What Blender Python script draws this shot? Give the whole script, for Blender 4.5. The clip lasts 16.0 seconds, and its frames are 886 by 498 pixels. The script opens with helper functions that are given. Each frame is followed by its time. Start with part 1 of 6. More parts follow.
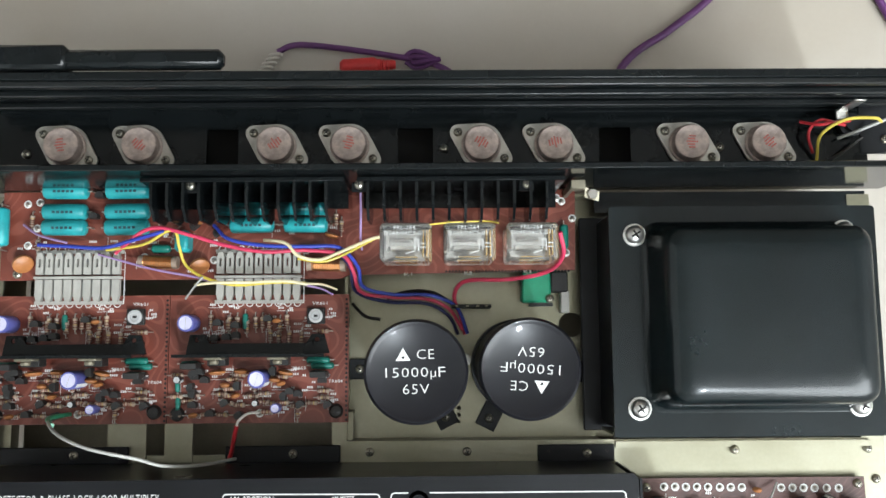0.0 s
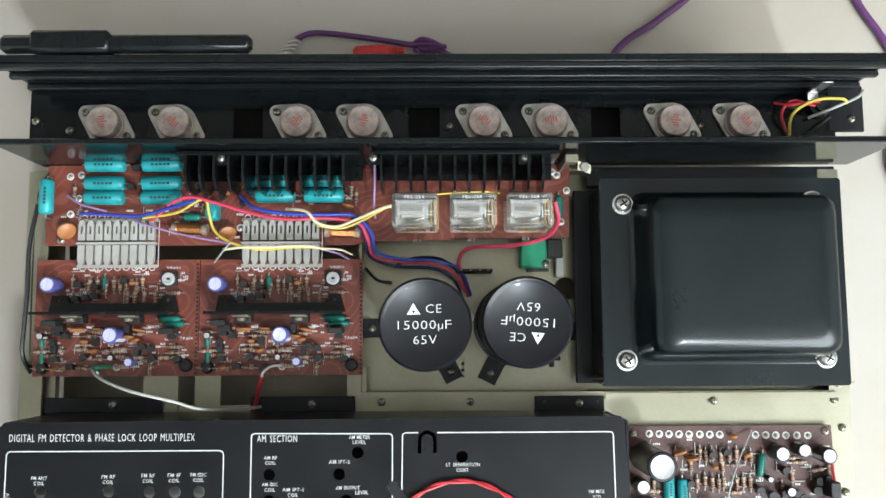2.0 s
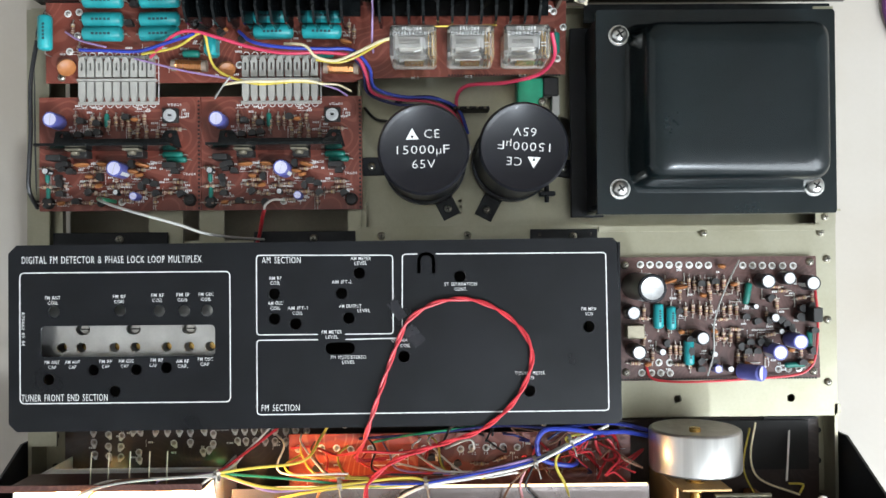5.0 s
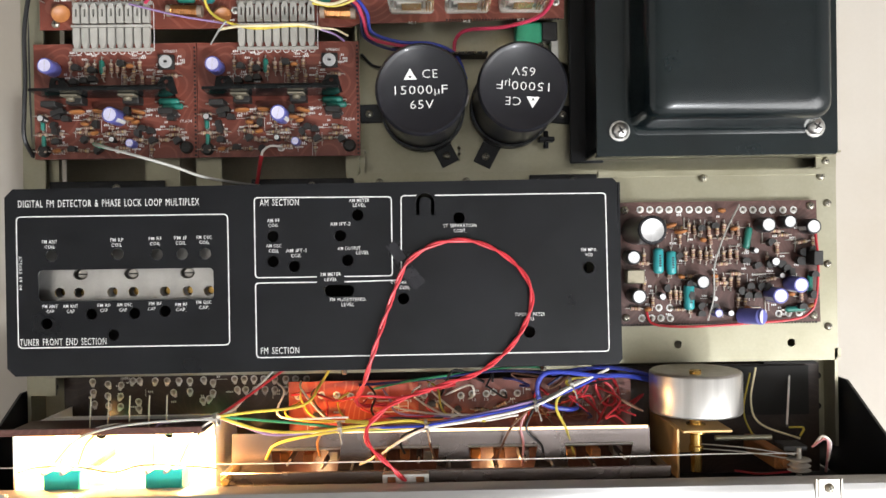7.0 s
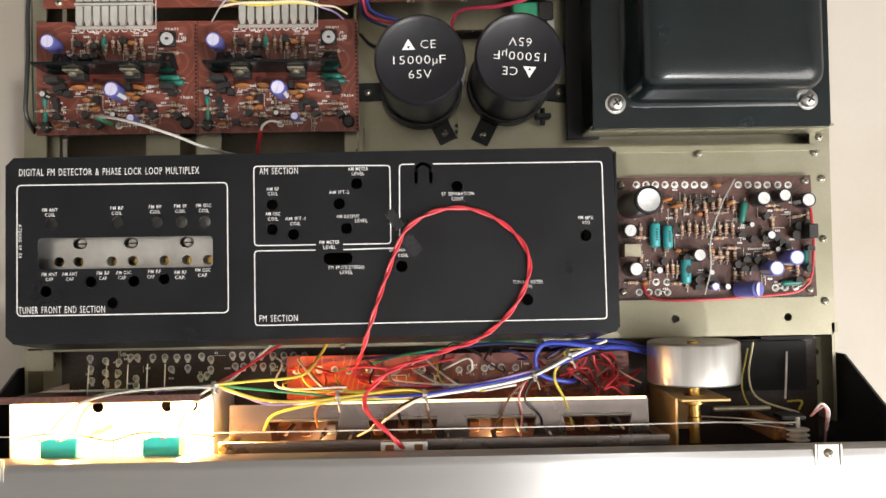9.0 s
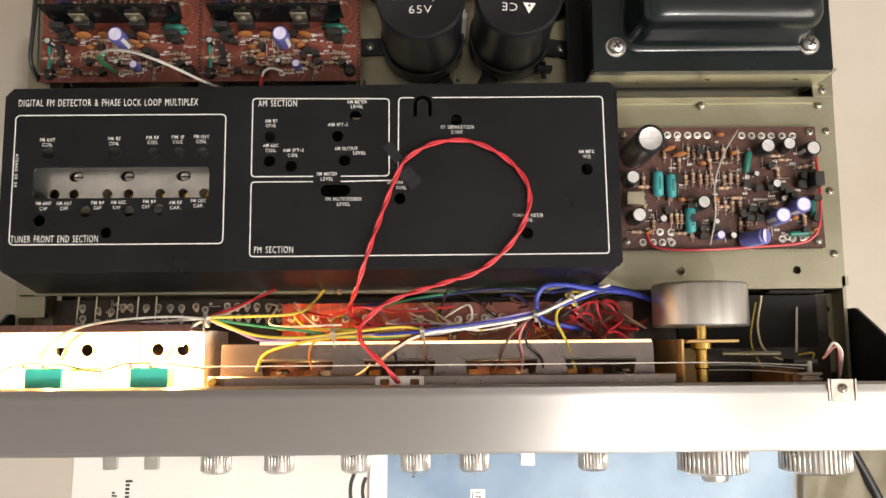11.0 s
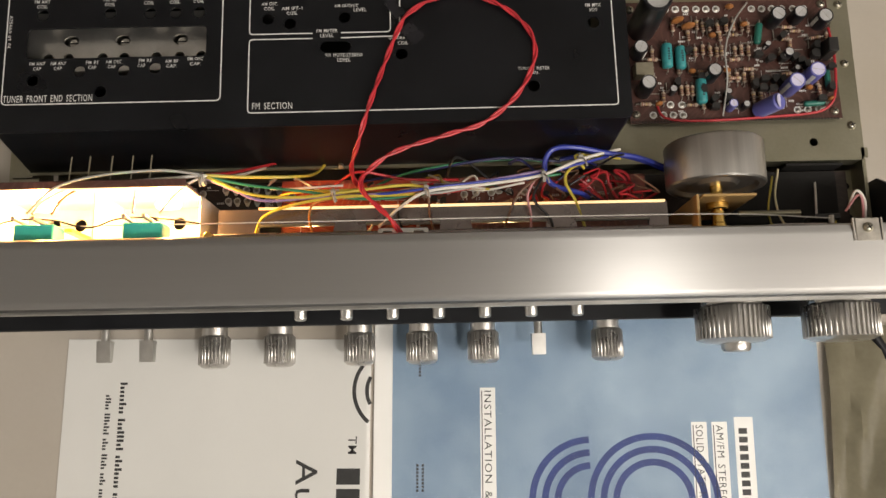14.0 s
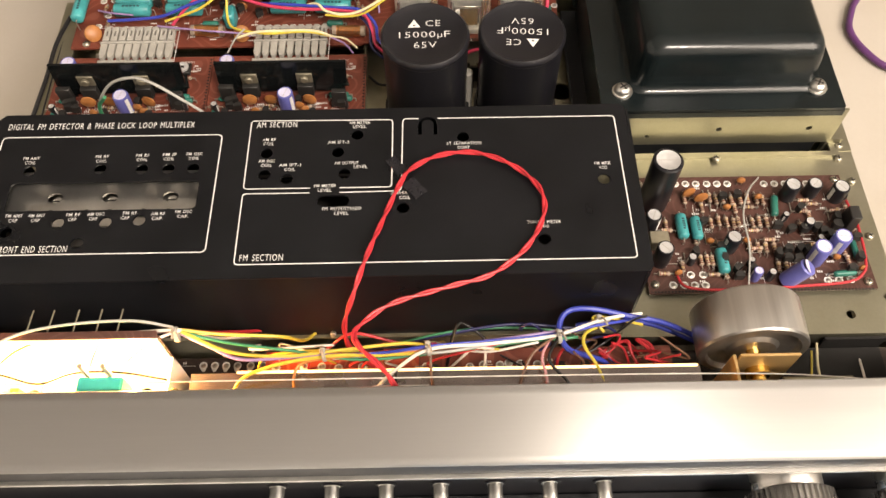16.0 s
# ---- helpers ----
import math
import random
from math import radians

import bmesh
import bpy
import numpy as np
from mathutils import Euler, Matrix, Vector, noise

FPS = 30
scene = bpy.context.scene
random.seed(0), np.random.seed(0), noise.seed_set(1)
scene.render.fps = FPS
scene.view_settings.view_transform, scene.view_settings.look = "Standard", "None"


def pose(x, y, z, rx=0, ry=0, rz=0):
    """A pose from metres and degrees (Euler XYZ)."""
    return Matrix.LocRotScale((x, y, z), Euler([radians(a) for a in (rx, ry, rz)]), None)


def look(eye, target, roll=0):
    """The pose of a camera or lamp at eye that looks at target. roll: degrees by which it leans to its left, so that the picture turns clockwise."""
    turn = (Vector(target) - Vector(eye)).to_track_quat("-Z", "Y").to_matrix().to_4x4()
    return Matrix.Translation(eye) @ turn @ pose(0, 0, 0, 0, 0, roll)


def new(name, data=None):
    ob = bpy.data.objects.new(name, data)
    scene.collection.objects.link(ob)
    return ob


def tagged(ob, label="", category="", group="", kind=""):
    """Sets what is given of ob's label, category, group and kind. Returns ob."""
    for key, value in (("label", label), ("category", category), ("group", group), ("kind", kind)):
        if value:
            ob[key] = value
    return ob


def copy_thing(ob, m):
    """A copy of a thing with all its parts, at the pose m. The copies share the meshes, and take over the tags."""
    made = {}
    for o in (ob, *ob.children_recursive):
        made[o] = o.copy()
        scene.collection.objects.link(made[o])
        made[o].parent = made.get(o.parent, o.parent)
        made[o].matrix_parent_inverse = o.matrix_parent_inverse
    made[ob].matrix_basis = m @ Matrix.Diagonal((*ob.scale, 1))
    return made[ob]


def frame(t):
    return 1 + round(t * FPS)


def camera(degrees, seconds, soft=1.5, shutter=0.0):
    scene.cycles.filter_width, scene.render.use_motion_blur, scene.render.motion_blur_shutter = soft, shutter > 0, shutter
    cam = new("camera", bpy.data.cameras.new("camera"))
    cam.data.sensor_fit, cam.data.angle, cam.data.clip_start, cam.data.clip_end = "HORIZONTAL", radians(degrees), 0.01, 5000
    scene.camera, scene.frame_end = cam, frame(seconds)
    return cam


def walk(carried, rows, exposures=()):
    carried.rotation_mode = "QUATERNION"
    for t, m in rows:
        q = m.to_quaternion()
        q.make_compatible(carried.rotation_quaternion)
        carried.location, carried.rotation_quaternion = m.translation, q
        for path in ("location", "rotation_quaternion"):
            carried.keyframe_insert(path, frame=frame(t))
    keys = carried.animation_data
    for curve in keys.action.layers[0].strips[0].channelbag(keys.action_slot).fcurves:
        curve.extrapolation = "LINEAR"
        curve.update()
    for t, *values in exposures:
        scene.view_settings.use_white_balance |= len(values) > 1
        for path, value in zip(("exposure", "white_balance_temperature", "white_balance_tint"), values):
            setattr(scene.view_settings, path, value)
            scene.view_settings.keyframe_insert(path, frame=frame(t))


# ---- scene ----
cam = camera(56.7, 16.0)
METRES, EYE, TILT, LEAN, TURN = 0.45, 0.536, -83.6, -0.35, -0.4
# the film's own exposure and white balance on the way
EXPO = [(0.0, 0.33, 6100, 6), (0.5, 0.47, 6200, 6), (2.0, 0.37, 6000, 4), (4.0, 0.22, 5800, 5), (6.5, 0.17, 6400, 11), (9.0, 0.14, 6900, 13), (11.5, -0.22, 7600, 16), (12.5, -0.64, 7650, 15), (13.5, -0.95, 7500, 14), (14.2, -0.85, 7700, 15), (14.8, -0.27, 8200, 18), (16.0, 0.25, 8300, 18)]
ROWS = [
    (0.0, 0.0, 0.0, 0.0, -0.0, -0.0, -0.0),
    (0.5, -0.002, -0.0482, 0.0079, 0.07, 0.49, 0.05),
    (1.0, -0.0043, -0.0715, 0.0035, 0.02, 0.39, 0.07),
    (1.5, -0.0052, -0.0885, -0.0176, -0.03, 0.44, 0.02),
    (2.0, -0.0076, -0.1022, -0.0386, 0.02, -0.23, -0.13),
    (2.5, -0.0048, -0.1113, -0.0588, 0.04, -1.44, -0.19),
    (3.0, -0.0064, -0.116, -0.0801, -0.09, -2.62, -0.27),
    (3.5, -0.0096, -0.1249, -0.1009, -0.15, -3.72, -0.33),
    (4.0, -0.0115, -0.133, -0.1238, -0.23, -4.64, -0.18),
    (6.5, -0.0108, -0.1297, -0.192, -0.4, -6.64, 0.17),
    (7.0, -0.0122, -0.1335, -0.2113, -0.47, -6.79, 0.38),
    (7.5, -0.002, -0.1398, -0.2302, -0.51, -6.57, 0.65),
    (8.0, -0.0033, -0.144, -0.247, -0.57, -5.46, 0.47),
    (8.5, -0.0106, -0.1439, -0.2673, -0.61, -5.1, 0.25),
    (9.0, -0.0144, -0.1477, -0.289, -0.69, -4.66, 0.44),
    (11.5, 0.007, -0.1241, -0.5164, 0.21, 2.14, 0.02),
    (12.0, 0.0148, -0.1151, -0.561, 0.39, 3.07, 0.14),
    (12.5, 0.0169, -0.1192, -0.605, 0.67, 2.52, 0.25),
    (13.0, 0.0077, -0.1208, -0.6289, 0.63, 0.97, 0.41),
    (13.5, 0.0054, -0.1164, -0.6638, 0.63, 2.25, 0.8),
    (14.0, 0.0017, -0.0893, -0.7017, 0.64, 4.15, 0.82),
    (14.5, 0.0036, -0.0636, -0.724, 0.65, 9.66, 0.6),
    (15.0, -0.005, -0.0338, -0.7532, 0.48, 15.94, 0.38),
    (15.5, -0.012, 0.0043, -0.7872, 0.38, 19.78, -0.05),
    (16.0, -0.0073, 0.047, -0.8159, 0.45, 23.89, 0.63),
]
walk(cam, [(t, pose(0, 0, EYE, TILT, LEAN, TURN) @ pose(METRES * x, METRES * y, METRES * z, 90 + pitch, roll, yaw)) for t, x, y, z, yaw, pitch, roll in ROWS], exposures=EXPO)


# ---- light ----
world = bpy.data.worlds.new("room_air")
world.use_nodes = True
world.node_tree.nodes["Background"].inputs[0].default_value = (0.9, 0.95, 1.0, 1)
world.node_tree.nodes["Background"].inputs[1].default_value = 0.05
scene.world = world
lamp = bpy.data.lights.new("ceiling_light", "AREA")
lamp.shape, lamp.size, lamp.energy, lamp.color = "DISK", 0.16, 25.0, (0.94, 0.975, 1.0)
new("ceiling_light", lamp).matrix_world = look((0.54, -1.13, 1.80), (0.0, 0.0, 0.1))
# broad fill lamp added for ambient light, with no window behind it
fill_lamp = bpy.data.lights.new("soft_fill_light", "AREA")
fill_lamp.shape, fill_lamp.size, fill_lamp.size_y, fill_lamp.energy, fill_lamp.color = "RECTANGLE", 1.2, 1.0, 47.0, (0.96, 0.97, 0.965)
new("soft_fill_light", fill_lamp).matrix_world = look((1.30, -1.00, 1.35), (-0.05, 0.1, 0.0))


# ---- materials ----
def mat(name, col, rough=0.5, metal=0.0, var=0.18, scale=60.0, fine=700.0, bump=0.1, stain=None, trans=0.0, ior=1.45, emit=0.0, coat=0.0, stretch=None, odd=0.0):
    """A surface with two scales of variation: blotches at scale and grain at fine (per metre)."""
    m = bpy.data.materials.new(name)
    m.use_nodes = True
    n, l = m.node_tree.nodes, m.node_tree.links
    b = n["Principled BSDF"]
    b.inputs["Metallic"].default_value = metal
    b.inputs["IOR"].default_value = ior
    b.inputs["Coat Weight"].default_value = coat
    b.inputs["Transmission Weight"].default_value = trans
    co = n.new("ShaderNodeTexCoord")
    src = co.outputs["Object"]
    if stretch:
        mp = n.new("ShaderNodeMapping")
        mp.inputs["Scale"].default_value = stretch
        l.new(src, mp.inputs[0])
        src = mp.outputs[0]
    big, small = n.new("ShaderNodeTexNoise"), n.new("ShaderNodeTexNoise")
    big.inputs["Scale"].default_value, small.inputs["Scale"].default_value = scale, fine
    big.inputs["Detail"].default_value, small.inputs["Detail"].default_value = 5.0, 3.0
    l.new(src, big.inputs["Vector"]), l.new(src, small.inputs["Vector"])
    mix = n.new("ShaderNodeMix")
    mix.data_type = "RGBA"
    ramp = n.new("ShaderNodeMapRange")
    ramp.inputs[1].default_value, ramp.inputs[2].default_value = 0.35, 0.68
    l.new(big.outputs["Fac"], ramp.inputs[0])
    l.new(ramp.outputs[0], mix.inputs[0])
    lo = stain or tuple(c * (1 - var) for c in col)
    hi = tuple(min(1.0, c * (1 + var * 0.6)) for c in col)
    mix.inputs[6].default_value, mix.inputs[7].default_value = (*lo, 1), (*hi, 1)
    out = mix.outputs[2]
    gr = n.new("ShaderNodeMix")
    gr.data_type, gr.blend_type = "RGBA", "MULTIPLY"
    gm = n.new("ShaderNodeMapRange")
    gm.inputs[3].default_value, gm.inputs[4].default_value = 1 - var * 0.5, 1 + var * 0.3
    l.new(small.outputs["Fac"], gm.inputs[0])
    gr.inputs[0].default_value = 1.0
    l.new(out, gr.inputs[6]), l.new(gm.outputs[0], gr.inputs[7])
    out = gr.outputs[2]
    if odd:
        info, hs, om = n.new("ShaderNodeObjectInfo"), n.new("ShaderNodeHueSaturation"), n.new("ShaderNodeMapRange")
        om.inputs[3].default_value, om.inputs[4].default_value = 1 - odd, 1 + odd
        l.new(info.outputs["Random"], om.inputs[0]), l.new(om.outputs[0], hs.inputs["Value"]), l.new(out, hs.inputs["Color"])
        out = hs.outputs[0]
    l.new(out, b.inputs["Base Color"])
    rm = n.new("ShaderNodeMapRange")
    rm.inputs[3].default_value, rm.inputs[4].default_value = max(0.02, rough * 0.8), min(1.0, rough * 1.25)
    l.new(big.outputs["Fac"], rm.inputs[0])
    l.new(rm.outputs[0], b.inputs["Roughness"])
    if bump:
        bp = n.new("ShaderNodeBump")
        bp.inputs["Strength"].default_value, bp.inputs["Distance"].default_value = bump, 0.0004
        l.new(small.outputs["Fac"], bp.inputs["Height"])
        l.new(bp.outputs[0], b.inputs["Normal"])
    if emit:
        l.new(out, b.inputs["Emission Color"])
        b.inputs["Emission Strength"].default_value = emit
    return m


def brushed(m, amount):
    """Grain along x, so that highlights spread across it."""
    n, l = m.node_tree.nodes, m.node_tree.links
    way = n.new("ShaderNodeCombineXYZ")
    way.inputs[1].default_value = 1.0
    b = n["Principled BSDF"]
    b.inputs["Anisotropic"].default_value = amount
    l.new(way.outputs[0], b.inputs["Tangent"])
    return m


def board_mat(name, col, trace, pitch, amount):
    """Phenolic circuit board with winding copper lines showing through the lacquer."""
    m = mat(name, col, 0.42, 0.0, 0.2, 45, 900, 0.12, coat=0.2)
    n, l = m.node_tree.nodes, m.node_tree.links
    b = n["Principled BSDF"]
    old = b.inputs["Base Color"].links[0].from_socket
    co, ns, ml, fr, gt, mx = (n.new("ShaderNode" + k) for k in ("TexCoord", "TexNoise", "Math", "Math", "MapRange", "Mix"))
    ns.inputs["Scale"].default_value, ns.inputs["Detail"].default_value = 26.0, 0.5
    l.new(co.outputs["Object"], ns.inputs["Vector"])
    ml.operation, ml.inputs[1].default_value = "MULTIPLY", pitch
    fr.operation = "FRACT"
    l.new(ns.outputs["Fac"], ml.inputs[0]), l.new(ml.outputs[0], fr.inputs[0])
    gt.inputs[1].default_value, gt.inputs[2].default_value = 0.70, 0.78
    gt.inputs[4].default_value = amount
    l.new(fr.outputs[0], gt.inputs[0])
    mx.data_type = "RGBA"
    mx.inputs[7].default_value = (*trace, 1)
    l.new(gt.outputs[0], mx.inputs[0]), l.new(old, mx.inputs[6]), l.new(mx.outputs[2], b.inputs["Base Color"])
    return m


M = {
    "table": mat("table_laminate", (0.43, 0.395, 0.35), 0.45, 0, 0.06, 7, 300, 0.03, stain=(0.40, 0.355, 0.295)),
    "wall": mat("wall_paint", (0.86, 0.86, 0.85), 0.9, 0, 0.05, 3, 200, 0.1),
    # dark brown for unseen surfaces, so glossy black parts reflect little
    "dim_wall": mat("unseen_dark_brown", (0.17, 0.145, 0.12), 0.85, 0, 0.15, 3, 200, 0.1),
    "black": mat("black_enamel", (0.009, 0.010, 0.012), 0.42, 0, 0.3, 30, 1500, 0.05, ior=1.38),
    "cover": mat("black_satin_paint", (0.007, 0.0075, 0.009), 0.29, 0, 0.25, 25, 2500, 0.08, ior=1.33),
    "gloss": mat("black_gloss_enamel", (0.006, 0.010, 0.011), 0.24, 0, 0.3, 20, 500, 0.05, ior=1.38, coat=0.08),
    "anod": mat("black_anodised", (0.006, 0.0075, 0.008), 0.12, 0.0, 0.3, 30, 1500, 0.04, ior=1.32),
    "fin": mat("black_anodised_fin", (0.006, 0.0075, 0.008), 0.3, 0.0, 0.3, 30, 1500, 0.04, ior=1.5),
    "sleeve": mat("black_plastic_sleeve", (0.010, 0.010, 0.013), 0.33, 0, 0.2, 40, 900, 0.05, ior=1.4, coat=0.1),
    "zinc": mat("yellow_zinc_plate", (0.31, 0.295, 0.225), 0.36, 0.82, 0.18, 18, 500, 0.06, stain=(0.27, 0.255, 0.18)),
    "pan": mat("dull_zinc_pan", (0.30, 0.27, 0.2), 0.5, 0.7, 0.3, 18, 500, 0.06),
    "steel": mat("bright_steel", (0.62, 0.61, 0.58), 0.3, 0.95, 0.15, 60, 900, 0.05),
    "alu": brushed(mat("brushed_aluminium", (0.43, 0.425, 0.415), 0.38, 0.9, 0.06, 25, 900, 0.02, stretch=(0.03, 1, 1)), 0.94),
    "plated": mat("passivated_screw_steel", (0.46, 0.43, 0.35), 0.34, 0.9, 0.2, 120, 900, 0.05),
    "knob": mat("turned_aluminium", (0.60, 0.58, 0.55), 0.28, 0.95, 0.12, 60, 900, 0.05),
    "cast": mat("machined_aluminium", (0.66, 0.645, 0.62), 0.32, 0.95, 0.14, 40, 700, 0.05, stretch=(4, 0.1, 4)),
    # zinc with the bulbs' warm light mixed into the base colour
    "gold_zinc": mat("warm_lit_zinc", (0.52, 0.33, 0.14), 0.42, 0.4, 0.15, 40, 700, 0.05),
    "brass": mat("brass", (0.80, 0.52, 0.16), 0.25, 0.95, 0.12, 60, 900, 0.05),
    "print": mat("white_screen_print", (0.70, 0.70, 0.68), 0.6, 0, 0.14, 300, 3000, 0.05),
    "tin": mat("dull_nickel", (0.50, 0.47, 0.42), 0.42, 0.8, 0.25, 120, 900, 0.08),
    "red_print": mat("faded_red_stamp", (0.55, 0.16, 0.13), 0.6, 0, 0.35, 600, 3000, 0.05),
    "canface": mat("scuffed_nickel", (0.52, 0.42, 0.37), 0.5, 0.4, 0.3, 260, 1500, 0.08),
    "glass_face": mat("black_dial_glass", (0.008, 0.008, 0.010), 0.35, 0, 0.1, 20, 300, 0.0, ior=1.2),
    # near-black that stands in for shade in recesses and under parts
    "hole": mat("shade_black", (0.012, 0.011, 0.010), 0.8, 0, 0.3, 40, 500, 0.1),
    "pcb": board_mat("red_brown_board", (0.155, 0.037, 0.023), (0.28, 0.095, 0.065), 16, 0.4),
    "pcb_dark": board_mat("dark_brown_board", (0.075, 0.030, 0.023), (0.13, 0.06, 0.05), 22, 0.35),
    "pcb_black": board_mat("black_brown_board", (0.026, 0.014, 0.010), (0.05, 0.03, 0.022), 22, 0.3),
    # red board brightened to orange: the lamp glow is in the colour
    "pcb_red": board_mat("lamp_lit_red_board", (0.33, 0.048, 0.022), (0.52, 0.2, 0.1), 14, 0.4),
    "clear": mat("clear_plastic", (0.93, 0.93, 0.92), 0.12, 0, 0.03, 60, 500, 0.05, trans=0.95, ior=1.25),
}


# ---- mesh helpers, in millimetres ----
class Geo:
    def __init__(self):
        self.v, self.f, self.m = [], [], []

    def add(self, verts, faces, m=0, at=None):
        k = len(self.v)
        self.v += [tuple(at @ Vector(p)) for p in verts] if at else [tuple(p) for p in verts]
        self.f += [tuple(k + i for i in f) for f in faces]
        self.m += [m] * len(faces)
        return self

    def box(self, x0, x1, y0, y1, z0, z1, c=0.0, m=0, at=None):
        lo, hi = (x0, y0, z0), (x1, y1, z1)
        if not c:
            v = [((x0, x1)[i & 1], (y0, y1)[i >> 1 & 1], (z0, z1)[i >> 2]) for i in range(8)]
            return self.add(v, [(0, 2, 3, 1), (4, 5, 7, 6), (0, 1, 5, 4), (2, 6, 7, 3), (0, 4, 6, 2), (1, 3, 7, 5)], m, at)
        v, ix = [], {}
        for i in range(8):
            s = [i & 1, i >> 1 & 1, i >> 2]
            for a in range(3):
                ix[i, a] = len(v)
                v.append(tuple((hi[d] if s[d] else lo[d]) - (0 if d == a else (c if s[d] else -c)) for d in range(3)))
        f = []
        for a in range(3):
            p, q = [d for d in range(3) if d != a]
            for side in (0, 1):
                base = side << a
                loop = [base, base | 1 << p, base | 1 << p | 1 << q, base | 1 << q]
                f.append([ix[i, a] for i in loop])
            for sp in (0, 1):
                for sq in (0, 1):
                    i = sp << p | sq << q
                    j = i | 1 << a
                    f.append([ix[i, p], ix[j, p], ix[j, q], ix[i, q]])
        for i in range(8):
            f.append([ix[i, 0], ix[i, 1], ix[i, 2]])
        mid = [(lo[d] + hi[d]) / 2 for d in range(3)]
        good = []
        for face in f:
            a, b, e = (Vector(v[k]) for k in face[:3])
            cen = sum((Vector(v[k]) for k in face), Vector()) / len(face) - Vector(mid)
            good.append(tuple(face) if (b - a).cross(e - a).dot(cen) > 0 else tuple(reversed(face)))
        return self.add(v, good, m, at)

    def lathe(self, prof, seg=24, m=0, at=None, start=True, end=True, squeeze=1.0):
        """Turns a profile of (radius, height) round z."""
        v, f = [], []
        for r, z in prof:
            v += [(r * math.cos(2 * math.pi * k / seg), r * math.sin(2 * math.pi * k / seg) * squeeze, z) for k in range(seg)]
        for i in range(len(prof) - 1):
            for k in range(seg):
                a, b = i * seg + k, i * seg + (k + 1) % seg
                f.append((a, b, b + seg, a + seg))
        if start:
            f.append(tuple(reversed(range(seg))))
        if end:
            f.append(tuple(range((len(prof) - 1) * seg, len(prof) * seg)))
        return self.add(v, f, m, at)

    def cyl(self, x, y, z0, z1, r, seg=16, c=0.0, m=0, at=None):
        prof = [(r, z0), (r, z1)] if not c else [(r - c, z0), (r, z0 + c), (r, z1 - c), (r - c, z1)]
        return self.lathe(prof, seg, m, (at or Matrix()) @ Matrix.Translation((x, y, 0)))

    def rod(self, a, b, r, seg=10, c=0.0, m=0):
        a, b = Vector(a), Vector(b)
        turn = (b - a).to_track_quat("Z", "Y").to_matrix().to_4x4()
        return self.cyl(0, 0, 0, (b - a).length, r, seg, c, m, Matrix.Translation(a) @ turn)

    def sweep(self, pts, r, seg=8, m=0, per=6, phase=None, off=0.0, twist=0.0):
        """A tube along a smooth line through pts; off and twist wind it round that line."""
        pts = [Vector(p) for p in pts]
        line = []
        ext = [pts[0] * 2 - pts[1]] + pts + [pts[-1] * 2 - pts[-2]]
        for i in range(1, len(ext) - 2):
            p0, p1, p2, p3 = ext[i - 1:i + 3]
            for k in range(per):
                t = k / per
                line.append(0.5 * (2 * p1 + (p2 - p0) * t + (2 * p0 - 5 * p1 + 4 * p2 - p3) * t * t + (3 * p1 - p0 - 3 * p2 + p3) * t ** 3))
        line.append(pts[-1])
        v, f = [], []
        run, side = 0.0, None
        for i, p in enumerate(line):
            d = (line[min(i + 1, len(line) - 1)] - line[max(i - 1, 0)]).normalized()
            if side is None:
                side = d.orthogonal().normalized()
            side = (side - d * side.dot(d)).normalized()
            up = d.cross(side)
            if i:
                run += (p - line[i - 1]).length
            cen = p
            if off:
                a = (phase or 0) + run * twist
                cen = p + (side * math.cos(a) + up * math.sin(a)) * off
            v += [cen + (side * math.cos(2 * math.pi * k / seg) + up * math.sin(2 * math.pi * k / seg)) * r for k in range(seg)]
        for i in range(len(line) - 1):
            for k in range(seg):
                a, b = i * seg + k, i * seg + (k + 1) % seg
                f.append((a, b, b + seg, a + seg))
        f.append(tuple(reversed(range(seg))))
        f.append(tuple(range((len(line) - 1) * seg, len(line) * seg)))
        return self.add(v, f, m)

    def plate(self, outline, holes, z0, z1, m=0, at=None):
        """A flat sheet with real openings."""
        bm = bmesh.new()
        loops, edges = [], []
        for loop in [outline, *holes]:
            vs = [bm.verts.new((x, y, 0)) for x, y in loop]
            loops.append(vs)
            edges += [bm.edges.new((vs[i], vs[(i + 1) % len(vs)])) for i in range(len(vs))]
        bmesh.ops.triangle_fill(bm, use_beauty=True, use_dissolve=False, edges=edges)
        bm.verts.index_update()
        n = len(bm.verts)
        flat = [(v.co.x, v.co.y) for v in bm.verts]
        f = []
        for face in bm.faces:
            idx = [v.index for v in face.verts]
            if face.normal.z < 0:
                idx.reverse()
            f.append(tuple(idx))
            f.append(tuple(i + n for i in reversed(idx)))
        for k, vs in enumerate(loops):
            area = sum(a.co.x * b.co.y - b.co.x * a.co.y for a, b in zip(vs, vs[1:] + vs[:1]))
            idx = [v.index for v in vs]
            if (area > 0) != (k == 0):
                idx.reverse()
            f += [(b, a, a + n, b + n) for a, b in zip(idx, idx[1:] + idx[:1])]
        bm.free()
        return self.add([(x, y, z1) for x, y in flat] + [(x, y, z0) for x, y in flat], f, m, at)

    def stroke(self, pts, w, z, m=0, closed=False):
        """A thin printed line of width w along pts."""
        n = len(pts)
        v, f = [], []
        for i, p in enumerate(pts):
            a = Vector(pts[i - 1] if i or closed else p)
            b = Vector(pts[(i + 1) % n] if i < n - 1 or closed else p)
            p = Vector(p)
            d1, d2 = (p - a), (b - p)
            d1 = d1.normalized() if d1.length else d2.normalized()
            d2 = d2.normalized() if d2.length else d1
            t = (d1 + d2).normalized()
            k = w / 2 / max(0.5, t.dot(d1))
